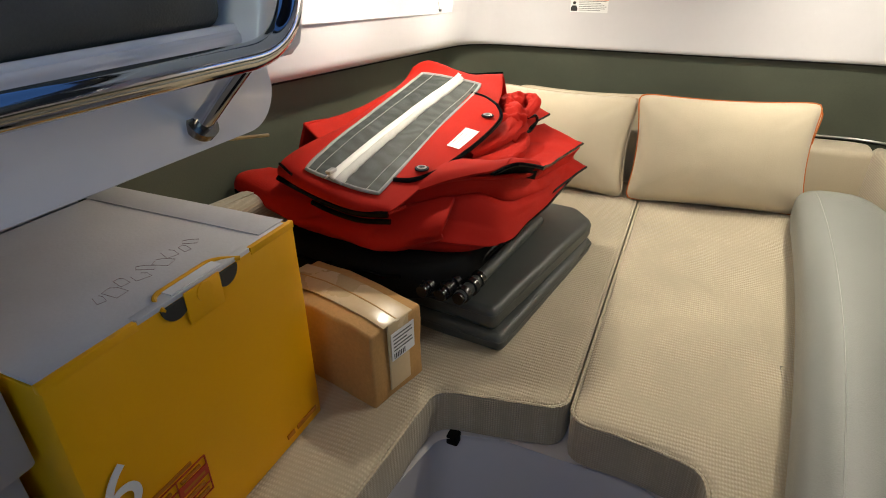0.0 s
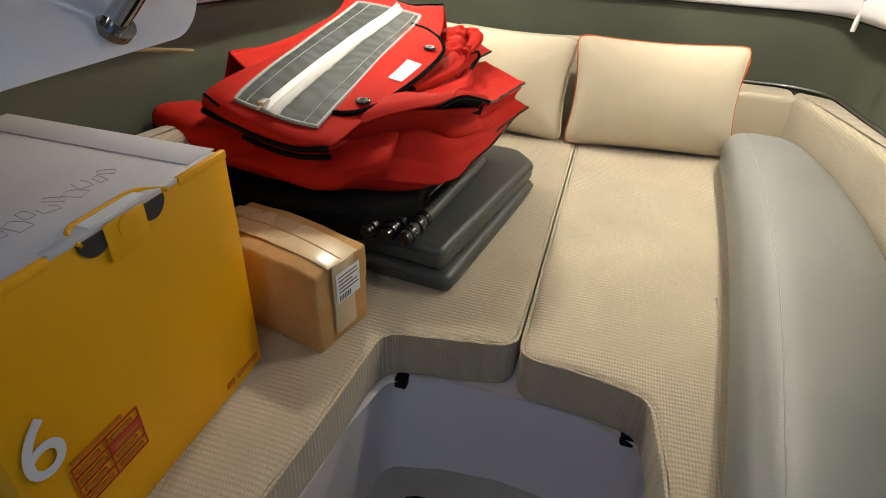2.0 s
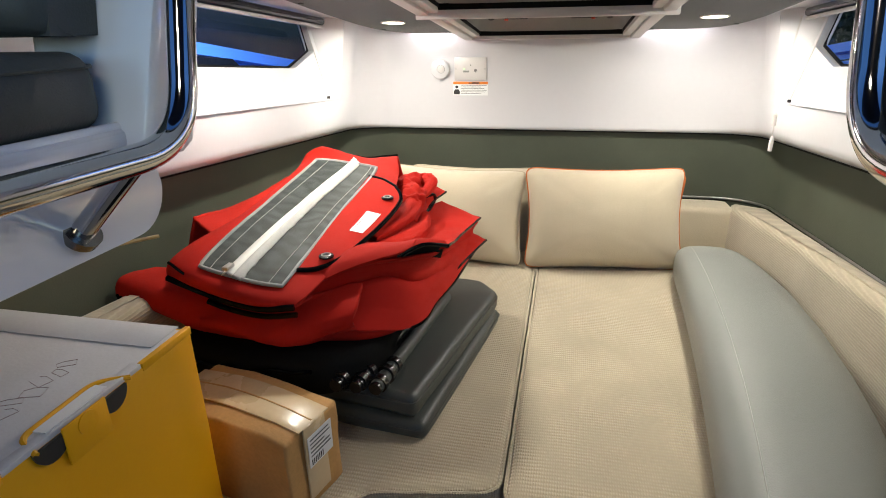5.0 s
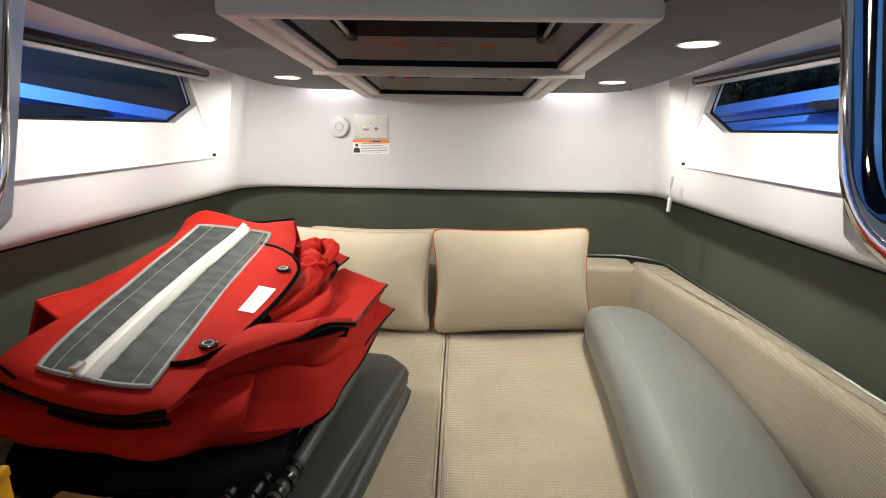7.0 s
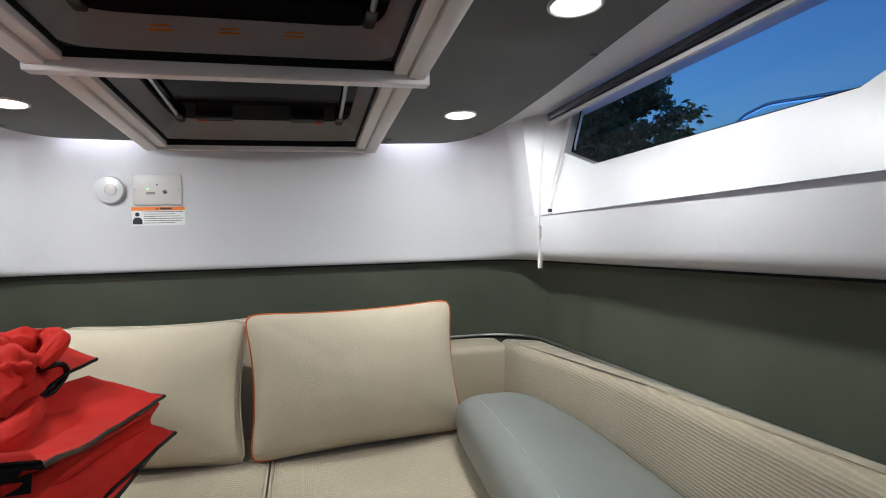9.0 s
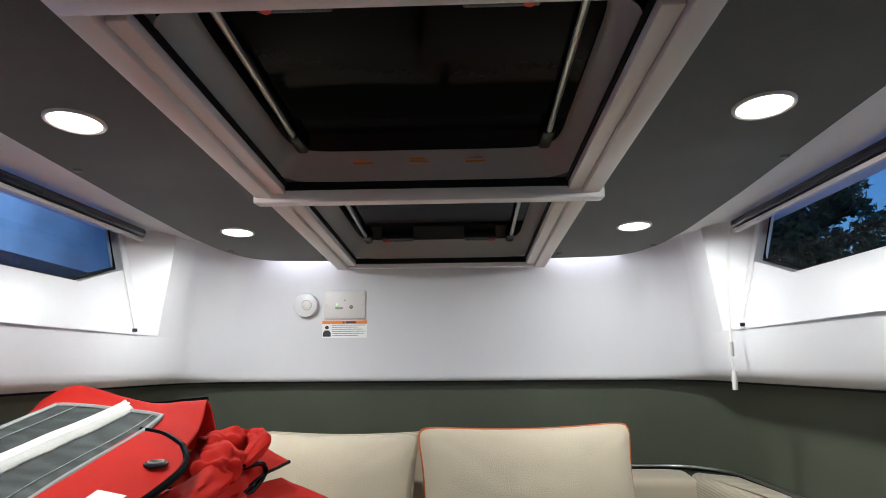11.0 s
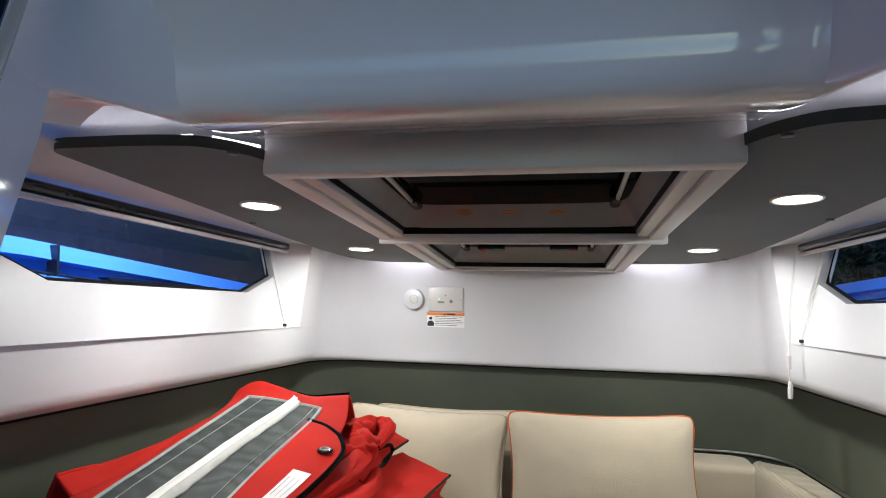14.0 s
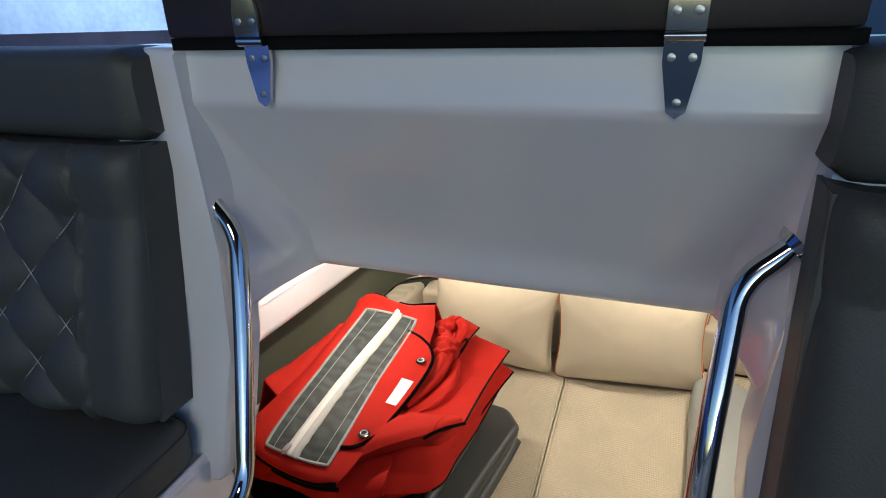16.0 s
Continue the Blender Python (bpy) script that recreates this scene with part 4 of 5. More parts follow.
# ---- grey loose cushions under the cover ----
for lab, out, z0, z1 in (("dark grey vinyl seat cushion lying on the berth", [(-0.157, 0.958), (-0.072, 1.47), (-0.60, 1.56), (-0.69, 1.02)], 0.449, 0.492),
                         ("dark grey vinyl seat cushion stacked under the red cover", [(-0.176, 0.968), (-0.078, 1.46), (-0.13, 1.53), (-0.62, 1.58), (-0.70, 1.04)], 0.492, 0.544)):
    cu = thing("seat_cushion", lab, "cushion", group="stacked grey cushions")
    pts = smooth_outline(out, 0.02, 4)
    part("cover", slab(pts, z0, z1, 0.017, 0.004, seg=6, wob=0.003), DARKVINYL, cu)
    part("piping", tube([(x, y, z1 - 0.016) for x, y in pts], 0.0018, 6, closed=True), DARKVINYL, cu)

# one black bundle for both a bag and the deep shade under the cover
bag = thing("bag_and_shade", "black cloth bag under the red cover, also standing for deep shade", "bag")
part("cloth", slab(smooth_outline([(-0.33, 0.925), (-0.25, 1.0), (-0.24, 1.48), (-0.66, 1.50), (-0.72, 0.99), (-0.60, 0.93)], 0.05), 0.544, 0.625, 0.028, 0.0, wob=0.012), BLACK, bag)
part("drawcord", tube([(-0.60 + 0.02 * k, 0.926 - 0.004 * math.sin(k), 0.600 + 0.004 * math.sin(1.7 * k)) for k in range(13)], 0.004, 6), PIPING, bag)
poles = thing("canopy_frame", "bundle of folded black canopy poles with clamp fittings", "canopy frame")
for k in range(3):
    a = Vector((-0.245 - 0.034 * k, 0.955 - 0.01 * k, 0.568 + 0.006 * k))
    part("pole", tube([a, a + Vector((0.05, 0.40, 0.0))], 0.0135, 12), DARKVINYL if k == 0 else GLOSSBLACK, poles)
    for q in range(3):
        c = a + Vector((0.004 * q, 0.008 + 0.032 * q, 0))
        part("clamp", tube([c, c + Vector((0.002, 0.013, 0))], 0.0175 + 0.002 * (q % 2), 14), GLOSSBLACK, poles)
    part("end_cap", tube([a - Vector((0.001, 0.008, 0)), a], 0.0125, 12), GLOSSBLACK, poles)

# ---- red boat cover ----
cover = thing("boat_cover", "folded red canvas boat cover with black piping and zip", "boat cover")


def patch(rows, wrinkle=0.0, freq=9.0, seed=0.0, lift=0.0):
    """A smooth surface through a small net of guide points; returns f(u, v)."""
    net = [[Vector(q) for q in r] for r in rows]

    def cr(a, b, c, d, t):
        return 0.5 * (2 * b + (c - a) * t + (2 * a - 5 * b + 4 * c - d) * t * t + (3 * b - a - 3 * c + d) * t ** 3)

    def line(r, t):
        x = min(max(t, 0), 1) * (len(r) - 1)
        i = min(int(x), len(r) - 2)
        p = [r[min(max(i + k, 0), len(r) - 1)] for k in (-1, 0, 1, 2)]
        return cr(*p, x - i)

    def f(u, v):
        q = line([line(r, v) for r in net], u)
        c = Vector((q.x * freq + seed, q.y * freq * 0.75, q.z * freq * 0.6 + seed))
        n = 0.8 * noise.noise(c) - 1.5 * abs(noise.noise(c * 0.9 + Vector((4, 1, seed)))) - 0.9 * abs(noise.noise(c * 2.1 + Vector((1, 7, seed)))) + 0.55
        return q + Vector((0.3 * n * wrinkle, 0.25 * n * wrinkle, n * wrinkle + lift))
    return f


def cloth(name, f, nu, nv, mat=None, thick=0.005, label="", u0=0.0, u1=1.0, v0=0.0, v1=1.0):
    ob = part(name, sheet(nu, nv, lambda a, b: f(u0 + (u1 - u0) * a, v0 + (v1 - v0) * b)), mat or RED, cover, label)
    mod = ob.modifiers.new("thick", "SOLIDIFY")
    mod.thickness, mod.offset = thick, 0
    return ob


def hem(points, r=0.0034):
    return part("piping", tube(points, r, 7), PIPING, cover, "glossy black piping")


part("folded_layer", slab(smooth_outline([(-0.40, 0.99), (-0.28, 1.01), (-0.225, 1.09), (-0.195, 1.34), (-0.185, 1.60), (-0.34, 1.60), (-0.58, 1.55), (-0.66, 1.32), (-0.68, 1.03), (-0.62, 1.0)], 0.06, 8), 0.618, 0.676, 0.026, 0.0, seg=6, wob=0.018), RED, cover)
part("folded_layer", slab(smooth_outline([(-0.40, 1.02), (-0.31, 1.04), (-0.28, 1.12), (-0.27, 1.34), (-0.26, 1.56), (-0.36, 1.57), (-0.55, 1.53), (-0.63, 1.32), (-0.64, 1.08), (-0.60, 1.03)], 0.06, 8), 0.672, 0.738, 0.03, 0.0, seg=6, wob=0.016), RED, cover)

TOP = patch([
    [(-0.620, 1.000, 0.738), (-0.51, 0.985, 0.722), (-0.43, 0.985, 0.722), (-0.37, 0.985, 0.728)],
    [(-0.628, 0.940, 0.768), (-0.522, 0.918, 0.752), (-0.43, 0.918, 0.738), (-0.374, 0.926, 0.738)],
    [(-0.632, 0.985, 0.798), (-0.551, 0.934, 0.797), (-0.402, 0.949, 0.764), (-0.350, 0.985, 0.758)],
    [(-0.604, 1.190, 0.818), (-0.545, 1.180, 0.842), (-0.394, 1.190, 0.813), (-0.318, 1.200, 0.800)],
    [(-0.585, 1.400, 0.860), (-0.536, 1.414, 0.880), (-0.382, 1.425, 0.862), (-0.325, 1.410, 0.842)],
    [(-0.575, 1.468, 0.890), (-0.535, 1.480, 0.904), (-0.440, 1.490, 0.876), (-0.352, 1.512, 0.880)],
    [(-0.560, 1.530, 0.800), (-0.540, 1.530, 0.810), (-0.430, 1.535, 0.800), (-0.345, 1.545, 0.800)]], 0.003, 7.0)
cloth("top_panel", TOP, 60, 36)
hem([TOP(0.160, k / 40) + Vector((0, -0.005, 0.0)) for k in range(41)], 0.0065)
hem([TOP(0.125, k / 40) + Vector((0.004, -0.012, -0.012)) for k in range(10, 41)], 0.0055)
hem([TOP(0.835, k / 40) + Vector((0, 0.0, 0.003)) for k in range(24, 41)], 0.0045)
hem([TOP(0.845, k / 40) + Vector((0, 0.0, 0.003)) for k in range(8, 20)], 0.0035)
hem([TOP(0.27, k / 40) + Vector((0, 0, 0.003)) for k in range(0, 10)], 0.003)


def lifted(f, d):
    return lambda u, v: f(u, v) + Vector((0, -0.15 * d, d))


U0, U1 = 0.325, 0.672
cloth("mesh_strip", lifted(TOP, 0.005), 40, 20, CLEARSTRIP, 0.002, "grey mesh window strip", U0, U1, 0.335, 0.665)
rim = [TOP(U0, 0.335 + 0.33 * k / 14) for k in range(14)] + [TOP(U0 + (U1 - U0) * k / 30, 0.665) for k in range(30)] + [TOP(U1, 0.665 - 0.33 * k / 14) for k in range(14)] + [TOP(U1 - (U1 - U0) * k / 30, 0.335) for k in range(30)]
part("strip_binding", tube([p + Vector((0, 0, 0.006)) for p in rim], 0.0038, 6, closed=True), STRIP_EDGE, cover, "pale grey strip binding")
zc = lambda t: 0.462 + 0.074 * t


def zipper(u, v):
    t = u
    w = (0.070 - 0.022 * t) * (1 + 0.06 * noise.noise((u * 14, 0, 0)))
    p = TOP(U0 - 0.008 + (U1 - U0 + 0.024) * t, zc(t) + (v - 0.36) * w + (0.006 * noise.noise((u * 34, 2, 0)) if v > 0.9 else 0))
    ridge = 0.006 * (1 - abs(2 * v - 1) ** 3) + 0.004 * max(0, 1 - abs(v - 0.30) * 8) + 0.0015 * noise.noise((u * 22, v * 3, 0)) * (v > 0.6)
    return p + Vector((0, 0, 0.0065 + ridge))


cloth("zip_cover", zipper, 50, 10, ZIP, 0.002, "white zip cover flap", 0.0, 1.0, 0.0, 0.6)
cloth("zip_flap", zipper, 60, 8, ZIPFLAP, 0.002, "grey-white ruffled flap along the zip", 0.0, 0.97, 0.6, 1.0)
part("zip_slider", block(-0.006, 0.006, -0.012, 0.012, -0.003, 0.004, 0.002, m=Matrix.Translation(zipper(0.03, 0.3) + Vector((0, 0, 0.004)))), BRUSHED, cover)
for sv in (0.385, 0.60):
    part("stitching", tube([TOP(U0 + (U1 - U0) * k / 40, sv + 0.03 * k / 40) + Vector((0, 0, 0.0072)) for k in range(41)], 0.0007, 4), STITCH, cover)

FLAP = patch([
    [(-0.400, 0.990, 0.778), (-0.372, 1.000, 0.777), (-0.352, 1.018, 0.778)],
    [(-0.396, 1.060, 0.792), (-0.360, 1.060, 0.793), (-0.325, 1.065, 0.786)],
    [(-0.394, 1.200, 0.822), (-0.345, 1.200, 0.817), (-0.296, 1.205, 0.806)],
    [(-0.390, 1.300, 0.842), (-0.340, 1.300, 0.838), (-0.288, 1.305, 0.825)],
    [(-0.387, 1.385, 0.858), (-0.350, 1.372, 0.854), (-0.312, 1.352, 0.842)]], 0.0015, 8)
cloth("flap", FLAP, 36, 14, RED, 0.005)
hem([FLAP(0, k / 12) for k in range(12)] + [FLAP(k / 40, 1.0) for k in range(41)] + [FLAP(1, 1 - k / 12) for k in range(1, 13)], 0.0052)
for u, v in ((0.175, 0.60), (0.715, 0.72)):
    c = FLAP(u, v) + Vector((0, 0, 0.004))
    part("snap", disc(0.0142, 0.005, c, seg=24, bevel=0.0018), GLOSSBLACK, cover, "black press stud")
    part("snap_ring", tube([c + Vector((0.0082 * math.cos(a), 0.0082 * math.sin(a), 0.0030)) for a in (0.3 * k for k in range(21))], 0.0014, 6, closed=True), BRUSHED, cover)
tag = sheet(6, 3, lambda a, b: FLAP(0.385 + 0.155 * a, 0.55 + 0.27 * b) + Vector((0, 0, 0.0045)))
part("care_label", tag, PAPER, cover, "small white printed label")
for k in range(3):
    part("printed_bar", tube([FLAP(0.405 + 0.09 * t / 6, 0.60 + 0.075 * k) + Vector((0, 0, 0.005)) for t in range(7)], 0.0004, 4), REDINK if k == 0 else STITCH, cover)

def creased(f, amp, waves, slant, seed):
    """Sharp valleys between soft folds, fanning over a cloth."""
    def g(u, v):
        k = waves * v + slant * u + 0.8 * noise.noise((u * 2.2 + seed, v * 2.2, seed))
        n = abs(math.sin(math.pi * k)) ** 0.55 - 0.75
        fade = min(1, u * 3.5) * (1 - 0.75 * u ** 4)
        return f(u, v) + Vector((0.45 * amp * n * fade, -0.2 * amp * n * fade, amp * n * fade))
    return g


# the upright flank, from the fold line down to the hem
FLANK = patch([
    [(-0.392, 0.968, 0.742), (-0.305, 1.030, 0.776), (-0.222, 1.085, 0.778), (-0.172, 1.160, 0.762), (-0.166, 1.300, 0.735), (-0.164, 1.450, 0.706), (-0.156, 1.600, 0.686)],
    [(-0.392, 0.992, 0.712), (-0.312, 1.050, 0.722), (-0.242, 1.105, 0.722), (-0.206, 1.180, 0.712), (-0.196, 1.310, 0.694), (-0.188, 1.450, 0.676), (-0.170, 1.590, 0.660)],
    [(-0.352, 0.975, 0.668), (-0.268, 1.015, 0.650), (-0.193, 1.075, 0.640), (-0.178, 1.180, 0.641), (-0.160, 1.302, 0.642), (-0.152, 1.450, 0.638), (-0.145, 1.590, 0.632)]], 0.004, 9, 2.0)


def flank(u, v):
    """Pulled folds that fan out from the stud corner."""
    k = 1.5 * u + 2.2 * (1 - v) * (0.35 + u) + 0.7 * noise.noise((u * 3, v * 4, 5.0))
    n = (abs(math.sin(math.pi * k)) ** 0.6 - 0.7) * math.sin(math.pi * min(1, u * 1.15)) * (0.35 + 0.65 * math.sin(math.pi * v))
    return FLANK(u, v) + Vector((0.014 * n, -0.013 * n, 0.003 * n))


cloth("side_panel", flank, 44, 90)
hem([flank(1.0, k / 60) for k in range(18, 61)], 0.0036)
# shoulder between the stud flap and the pocket mouth
SHOULDER = patch([
    [(-0.398, 0.962, 0.738), (-0.312, 1.022, 0.774), (-0.235, 1.062, 0.789), (-0.200, 1.078, 0.801)],
    [(-0.385, 1.000, 0.766), (-0.312, 1.045, 0.789), (-0.240, 1.085, 0.797), (-0.198, 1.100, 0.806)],
    [(-0.370, 1.060, 0.778), (-0.312, 1.095, 0.790), (-0.245, 1.125, 0.790), (-0.195, 1.140, 0.796)],
    [(-0.350, 1.120, 0.780), (-0.305, 1.150, 0.778), (-0.250, 1.170, 0.764), (-0.205, 1.190, 0.755)]], 0.003, 10, 2.5)
cloth("shoulder_fold", SHOULDER, 34, 40)
# curled mouth of a pocket, edged with piping
LIP = patch([[(-0.246, 1.110, 0.790), (-0.212, 1.140, 0.793), (-0.178, 1.185, 0.770)],
             [(-0.226, 1.078, 0.797), (-0.190, 1.108, 0.808), (-0.158, 1.155, 0.792)],
             [(-0.220, 1.064, 0.789), (-0.184, 1.092, 0.803), (-0.147, 1.150, 0.782)]], 0.0, 9.0)
cloth("pocket_lip", LIP, 14, 26, RED, 0.003)
hem([LIP(1.0, k / 24) for k in range(25)], 0.0042)
# black sheet set behind the lip as the pocket's inner shade
pocket_dark = sheet(10, 24, lambda u, v: LIP(1.0, v) + Vector((-0.010 - 0.012 * u, 0.012 + 0.02 * u, -0.004 - 0.036 * u)))
part("pocket_shade", pocket_dark, BLACK, cover, "black sheet standing for the shade inside the pocket mouth")
# layered leaves of canvas stepping down beside the flap
for rows, seed, amp in (
    ([[(-0.300, 1.165, 0.772), (-0.292, 1.300, 0.768), (-0.280, 1.450, 0.755), (-0.258, 1.598, 0.738)],
      [(-0.228, 1.160, 0.757), (-0.222, 1.300, 0.738), (-0.212, 1.450, 0.722), (-0.200, 1.605, 0.712)],
      [(-0.150, 1.158, 0.776), (-0.158, 1.300, 0.742), (-0.160, 1.450, 0.712), (-0.150, 1.612, 0.692)]], 6.0, 0.007),
    ([[(-0.320, 1.180, 0.680), (-0.310, 1.400, 0.684), (-0.300, 1.600, 0.680)],
      [(-0.240, 1.200, 0.668), (-0.230, 1.400, 0.668), (-0.220, 1.605, 0.664)],
      [(-0.170, 1.300, 0.648), (-0.155, 1.430, 0.645), (-0.128, 1.580, 0.640)]], 9.0, 0.006),
    ([[(-0.345, 1.330, 0.800), (-0.345, 1.460, 0.816), (-0.330, 1.595, 0.798)],
      [(-0.302, 1.345, 0.785), (-0.300, 1.470, 0.794), (-0.288, 1.602, 0.786)],
      [(-0.262, 1.360, 0.752), (-0.260, 1.485, 0.766), (-0.245, 1.604, 0.768)]], 15.0, 0.008)):
    f = creased(patch(rows, 0.003, 12, seed), amp, 1.4, 0.5, seed)
    cloth("tip_panel", f, 36, 46)
    hem([f(1.0, k / 30) for k in range(31)], 0.0032)
    hem([f(0.6 + 0.4 * k / 10, 1.0) for k in range(11)], 0.0028)


def fold_roll(points, r, seed):
    """A long soft fold of canvas: a flattened tapering roll with creases along it."""
    path = spline(points, 12)
    n = len(path)

    def f(u, v):
        k = u * (n - 1)
        i = min(int(k), n - 2)
        c = path[i].lerp(path[i + 1], k - i)
        d = (path[i + 1] - path[i]).normalized()
        side = d.cross(Vector((0, 0, 1))).normalized()
        up = side.cross(d)
        a = 2 * math.pi * v
        w = r * math.sin(math.pi * (0.04 + 0.92 * u)) ** 0.45
        w *= 1 + 0.34 * noise.noise((math.cos(a) * 1.1 + seed, math.sin(a) * 1.1, u * 3.4)) - 0.30 * abs(noise.noise((math.cos(a) * 2.3, math.sin(a) * 2.3 + seed, u * 5)))
        return c + side * (w * math.cos(a)) + up * (w * 0.8 * math.sin(a))
    bm = sheet(60, 28, f)
    bmesh.ops.remove_doubles(bm, verts=bm.verts, dist=0.0003)
    part("fold", bm, RED, cover)


fold_roll([(-0.292, 1.500, 0.795), (-0.284, 1.400, 0.795), (-0.286, 1.290, 0.785), (-0.310, 1.170, 0.780)], 0.024, 1.0)
fold_roll([(-0.262, 1.430, 0.758), (-0.246, 1.330, 0.752), (-0.262, 1.230, 0.758), (-0.300, 1.150, 0.768)], 0.021, 4.0)
fold_roll([(-0.300, 1.540, 0.812), (-0.280, 1.530, 0.822), (-0.262, 1.500, 0.815), (-0.270, 1.450, 0.796)], 0.017, 7.0)


def gather(cx, cy, cz, length, rx, rz, seed):
    """Cloth drawn up on a cord into close ruffles."""
    def f(u, v):
        a, b = u * 2 * math.pi, v * math.pi
        ruff = abs(math.sin(4.5 * b + 1.8 * noise.noise((math.cos(a) * 1.3 + seed, math.sin(a) * 1.3, b))))
        r = 0.82 + 0.30 * ruff ** 0.7 + 0.45 * noise.noise((math.cos(a) * 1.5 + seed, math.sin(a) * 1.5, b * 3))
        e = math.sin(b) ** 0.6
        return Vector((cx + rx * r * e * math.cos(a) + 0.012 * math.sin(2.2 * b + seed), cy - length * math.cos(b), cz + rz * r * e * math.sin(a)))
    bm = sheet(34, 56, f, wrap=True)
    bmesh.ops.remove_doubles(bm, verts=bm.verts, dist=0.0003)
    part("gathered_edge", bm, RED, cover)


gather(-0.312, 1.500, 0.812, 0.062, 0.026, 0.024, 2.0)
gather(-0.296, 1.430, 0.803, 0.055, 0.028, 0.024, 5.5)
hem(spline([(-0.268, 1.455, 0.792), (-0.256, 1.495, 0.788), (-0.256, 1.512, 0.770), (-0.264, 1.480, 0.752), (-0.276, 1.43, 0.748)], 6), 0.0042)

LEFT = patch([
    [(-0.590, 0.995, 0.735), (-0.590, 1.090, 0.765), (-0.570, 1.300, 0.800), (-0.550, 1.490, 0.840)],
    [(-0.640, 0.995, 0.732), (-0.640, 1.090, 0.748), (-0.625, 1.240, 0.775), (-0.580, 1.490, 0.830)],
    [(-0.690, 0.995, 0.705), (-0.685, 1.090, 0.718), (-0.670, 1.250, 0.730), (-0.612, 1.500, 0.770)],
    [(-0.705, 1.000, 0.660), (-0.700, 1.110, 0.660), (-0.690, 1.300, 0.660), (-0.640, 1.510, 0.660)]], 0.006, 10, 11.0)
cloth("side_panel", creased(LEFT, 0.022, 2.3, 0.7, 9.0), 44, 70)
PEAK = patch([
    [(-0.580, 1.070, 0.785), (-0.585, 1.200, 0.806), (-0.575, 1.380, 0.842)],
    [(-0.625, 1.080, 0.806), (-0.625, 1.200, 0.822), (-0.600, 1.380, 0.848)],
    [(-0.668, 1.095, 0.826), (-0.655, 1.200, 0.818), (-0.620, 1.380, 0.830)],
    [(-0.672, 1.092, 0.818), (-0.660, 1.205, 0.808), (-0.625, 1.380, 0.815)],
    [(-0.690, 1.050, 0.700), (-0.685, 1.200, 0.700), (-0.670, 1.380, 0.700)]], 0.003, 12, 3.0)
cloth("side_panel", PEAK, 40, 24)
ROLL = patch([
    [(-0.735, 0.985, 0.690), (-0.630, 0.968, 0.650), (-0.510, 0.968, 0.628), (-0.400, 0.968, 0.624), (-0.290, 0.985, 0.668)],
    [(-0.748, 0.945, 0.712), (-0.640, 0.938, 0.680), (-0.515, 0.948, 0.655), (-0.400, 0.948, 0.650), (-0.285, 0.970, 0.690)],
    [(-0.745, 0.958, 0.738), (-0.640, 0.960, 0.722), (-0.520, 0.990, 0.700), (-0.400, 0.990, 0.695), (-0.280, 0.990, 0.715)],
    [(-0.720, 1.020, 0.735), (-0.640, 1.030, 0.728), (-0.520, 1.045, 0.715), (-0.400, 1.045, 0.710), (-0.290, 1.040, 0.725)]], 0.004, 9, 4.0)
cloth("front_fold", creased(lifted(ROLL, 0.012), 0.014, 2.2, 0.3, 5.0), 30, 70, RED, 0.008)
hem([ROLL(k / 16, 0.0) for k in range(17)], 0.006)


# ---- aft bulkhead with the companionway ----
def bulk_y(z):
    return 0.60 + 0.29 * (z - 1.05) if z < 1.47 else 0.722 - 0.12 * (z - 1.47)


def ease(t):
    t = min(1, max(0, t))
    return t * t * (3 - 2 * t)


HEAD_LINE = [(q.x, q.y) for q in spline([(0.714, 1.668, 0), (0.711, 1.635, 0), (0.7065, 1.604, 0)], 6)[:-1] + spline([(0.7085, 1.601, 0), (0.745, 1.550, 0), (0.800, 1.468, 0), (0.832, 1.415, 0), (0.849, 1.383, 0), (0.857, 1.360, 0), (0.860, 1.340, 0), (0.865, 1.322, 0), (0.876, 1.310, 0), (0.898, 1.306, 0), (0.94, 1.310, 0), (0.985, 1.318, 0), (1.028, 1.323, 0)], 6)]


def header(u, v):
    x = -0.365 + 0.73 * u
    ax = abs(x)
    drop = 0.045 * (1 - math.sqrt(max(0, 1 - (max(0, min(ax, 0.36) - 0.318) / 0.0425) ** 2)))
    prof = HEAD_LINE
    k = v * (len(prof) - 1)
    i = min(int(k), len(prof) - 2)
    (ya, za), (yb, zb) = prof[i], prof[i + 1]
    y, z = ya + (yb - ya) * (k - i), za + (zb - za) * (k - i)
    low = ease((1.60 - z) / 0.26)
    z -= drop * low
    side = bulk_y(z) - 0.001 + max(0, y - 0.86) * 0.8
    t = ease((ax - 0.300 - 0.037 * (1 - low)) / 0.055)
    return (x, y * (1 - t) + side * t, z)


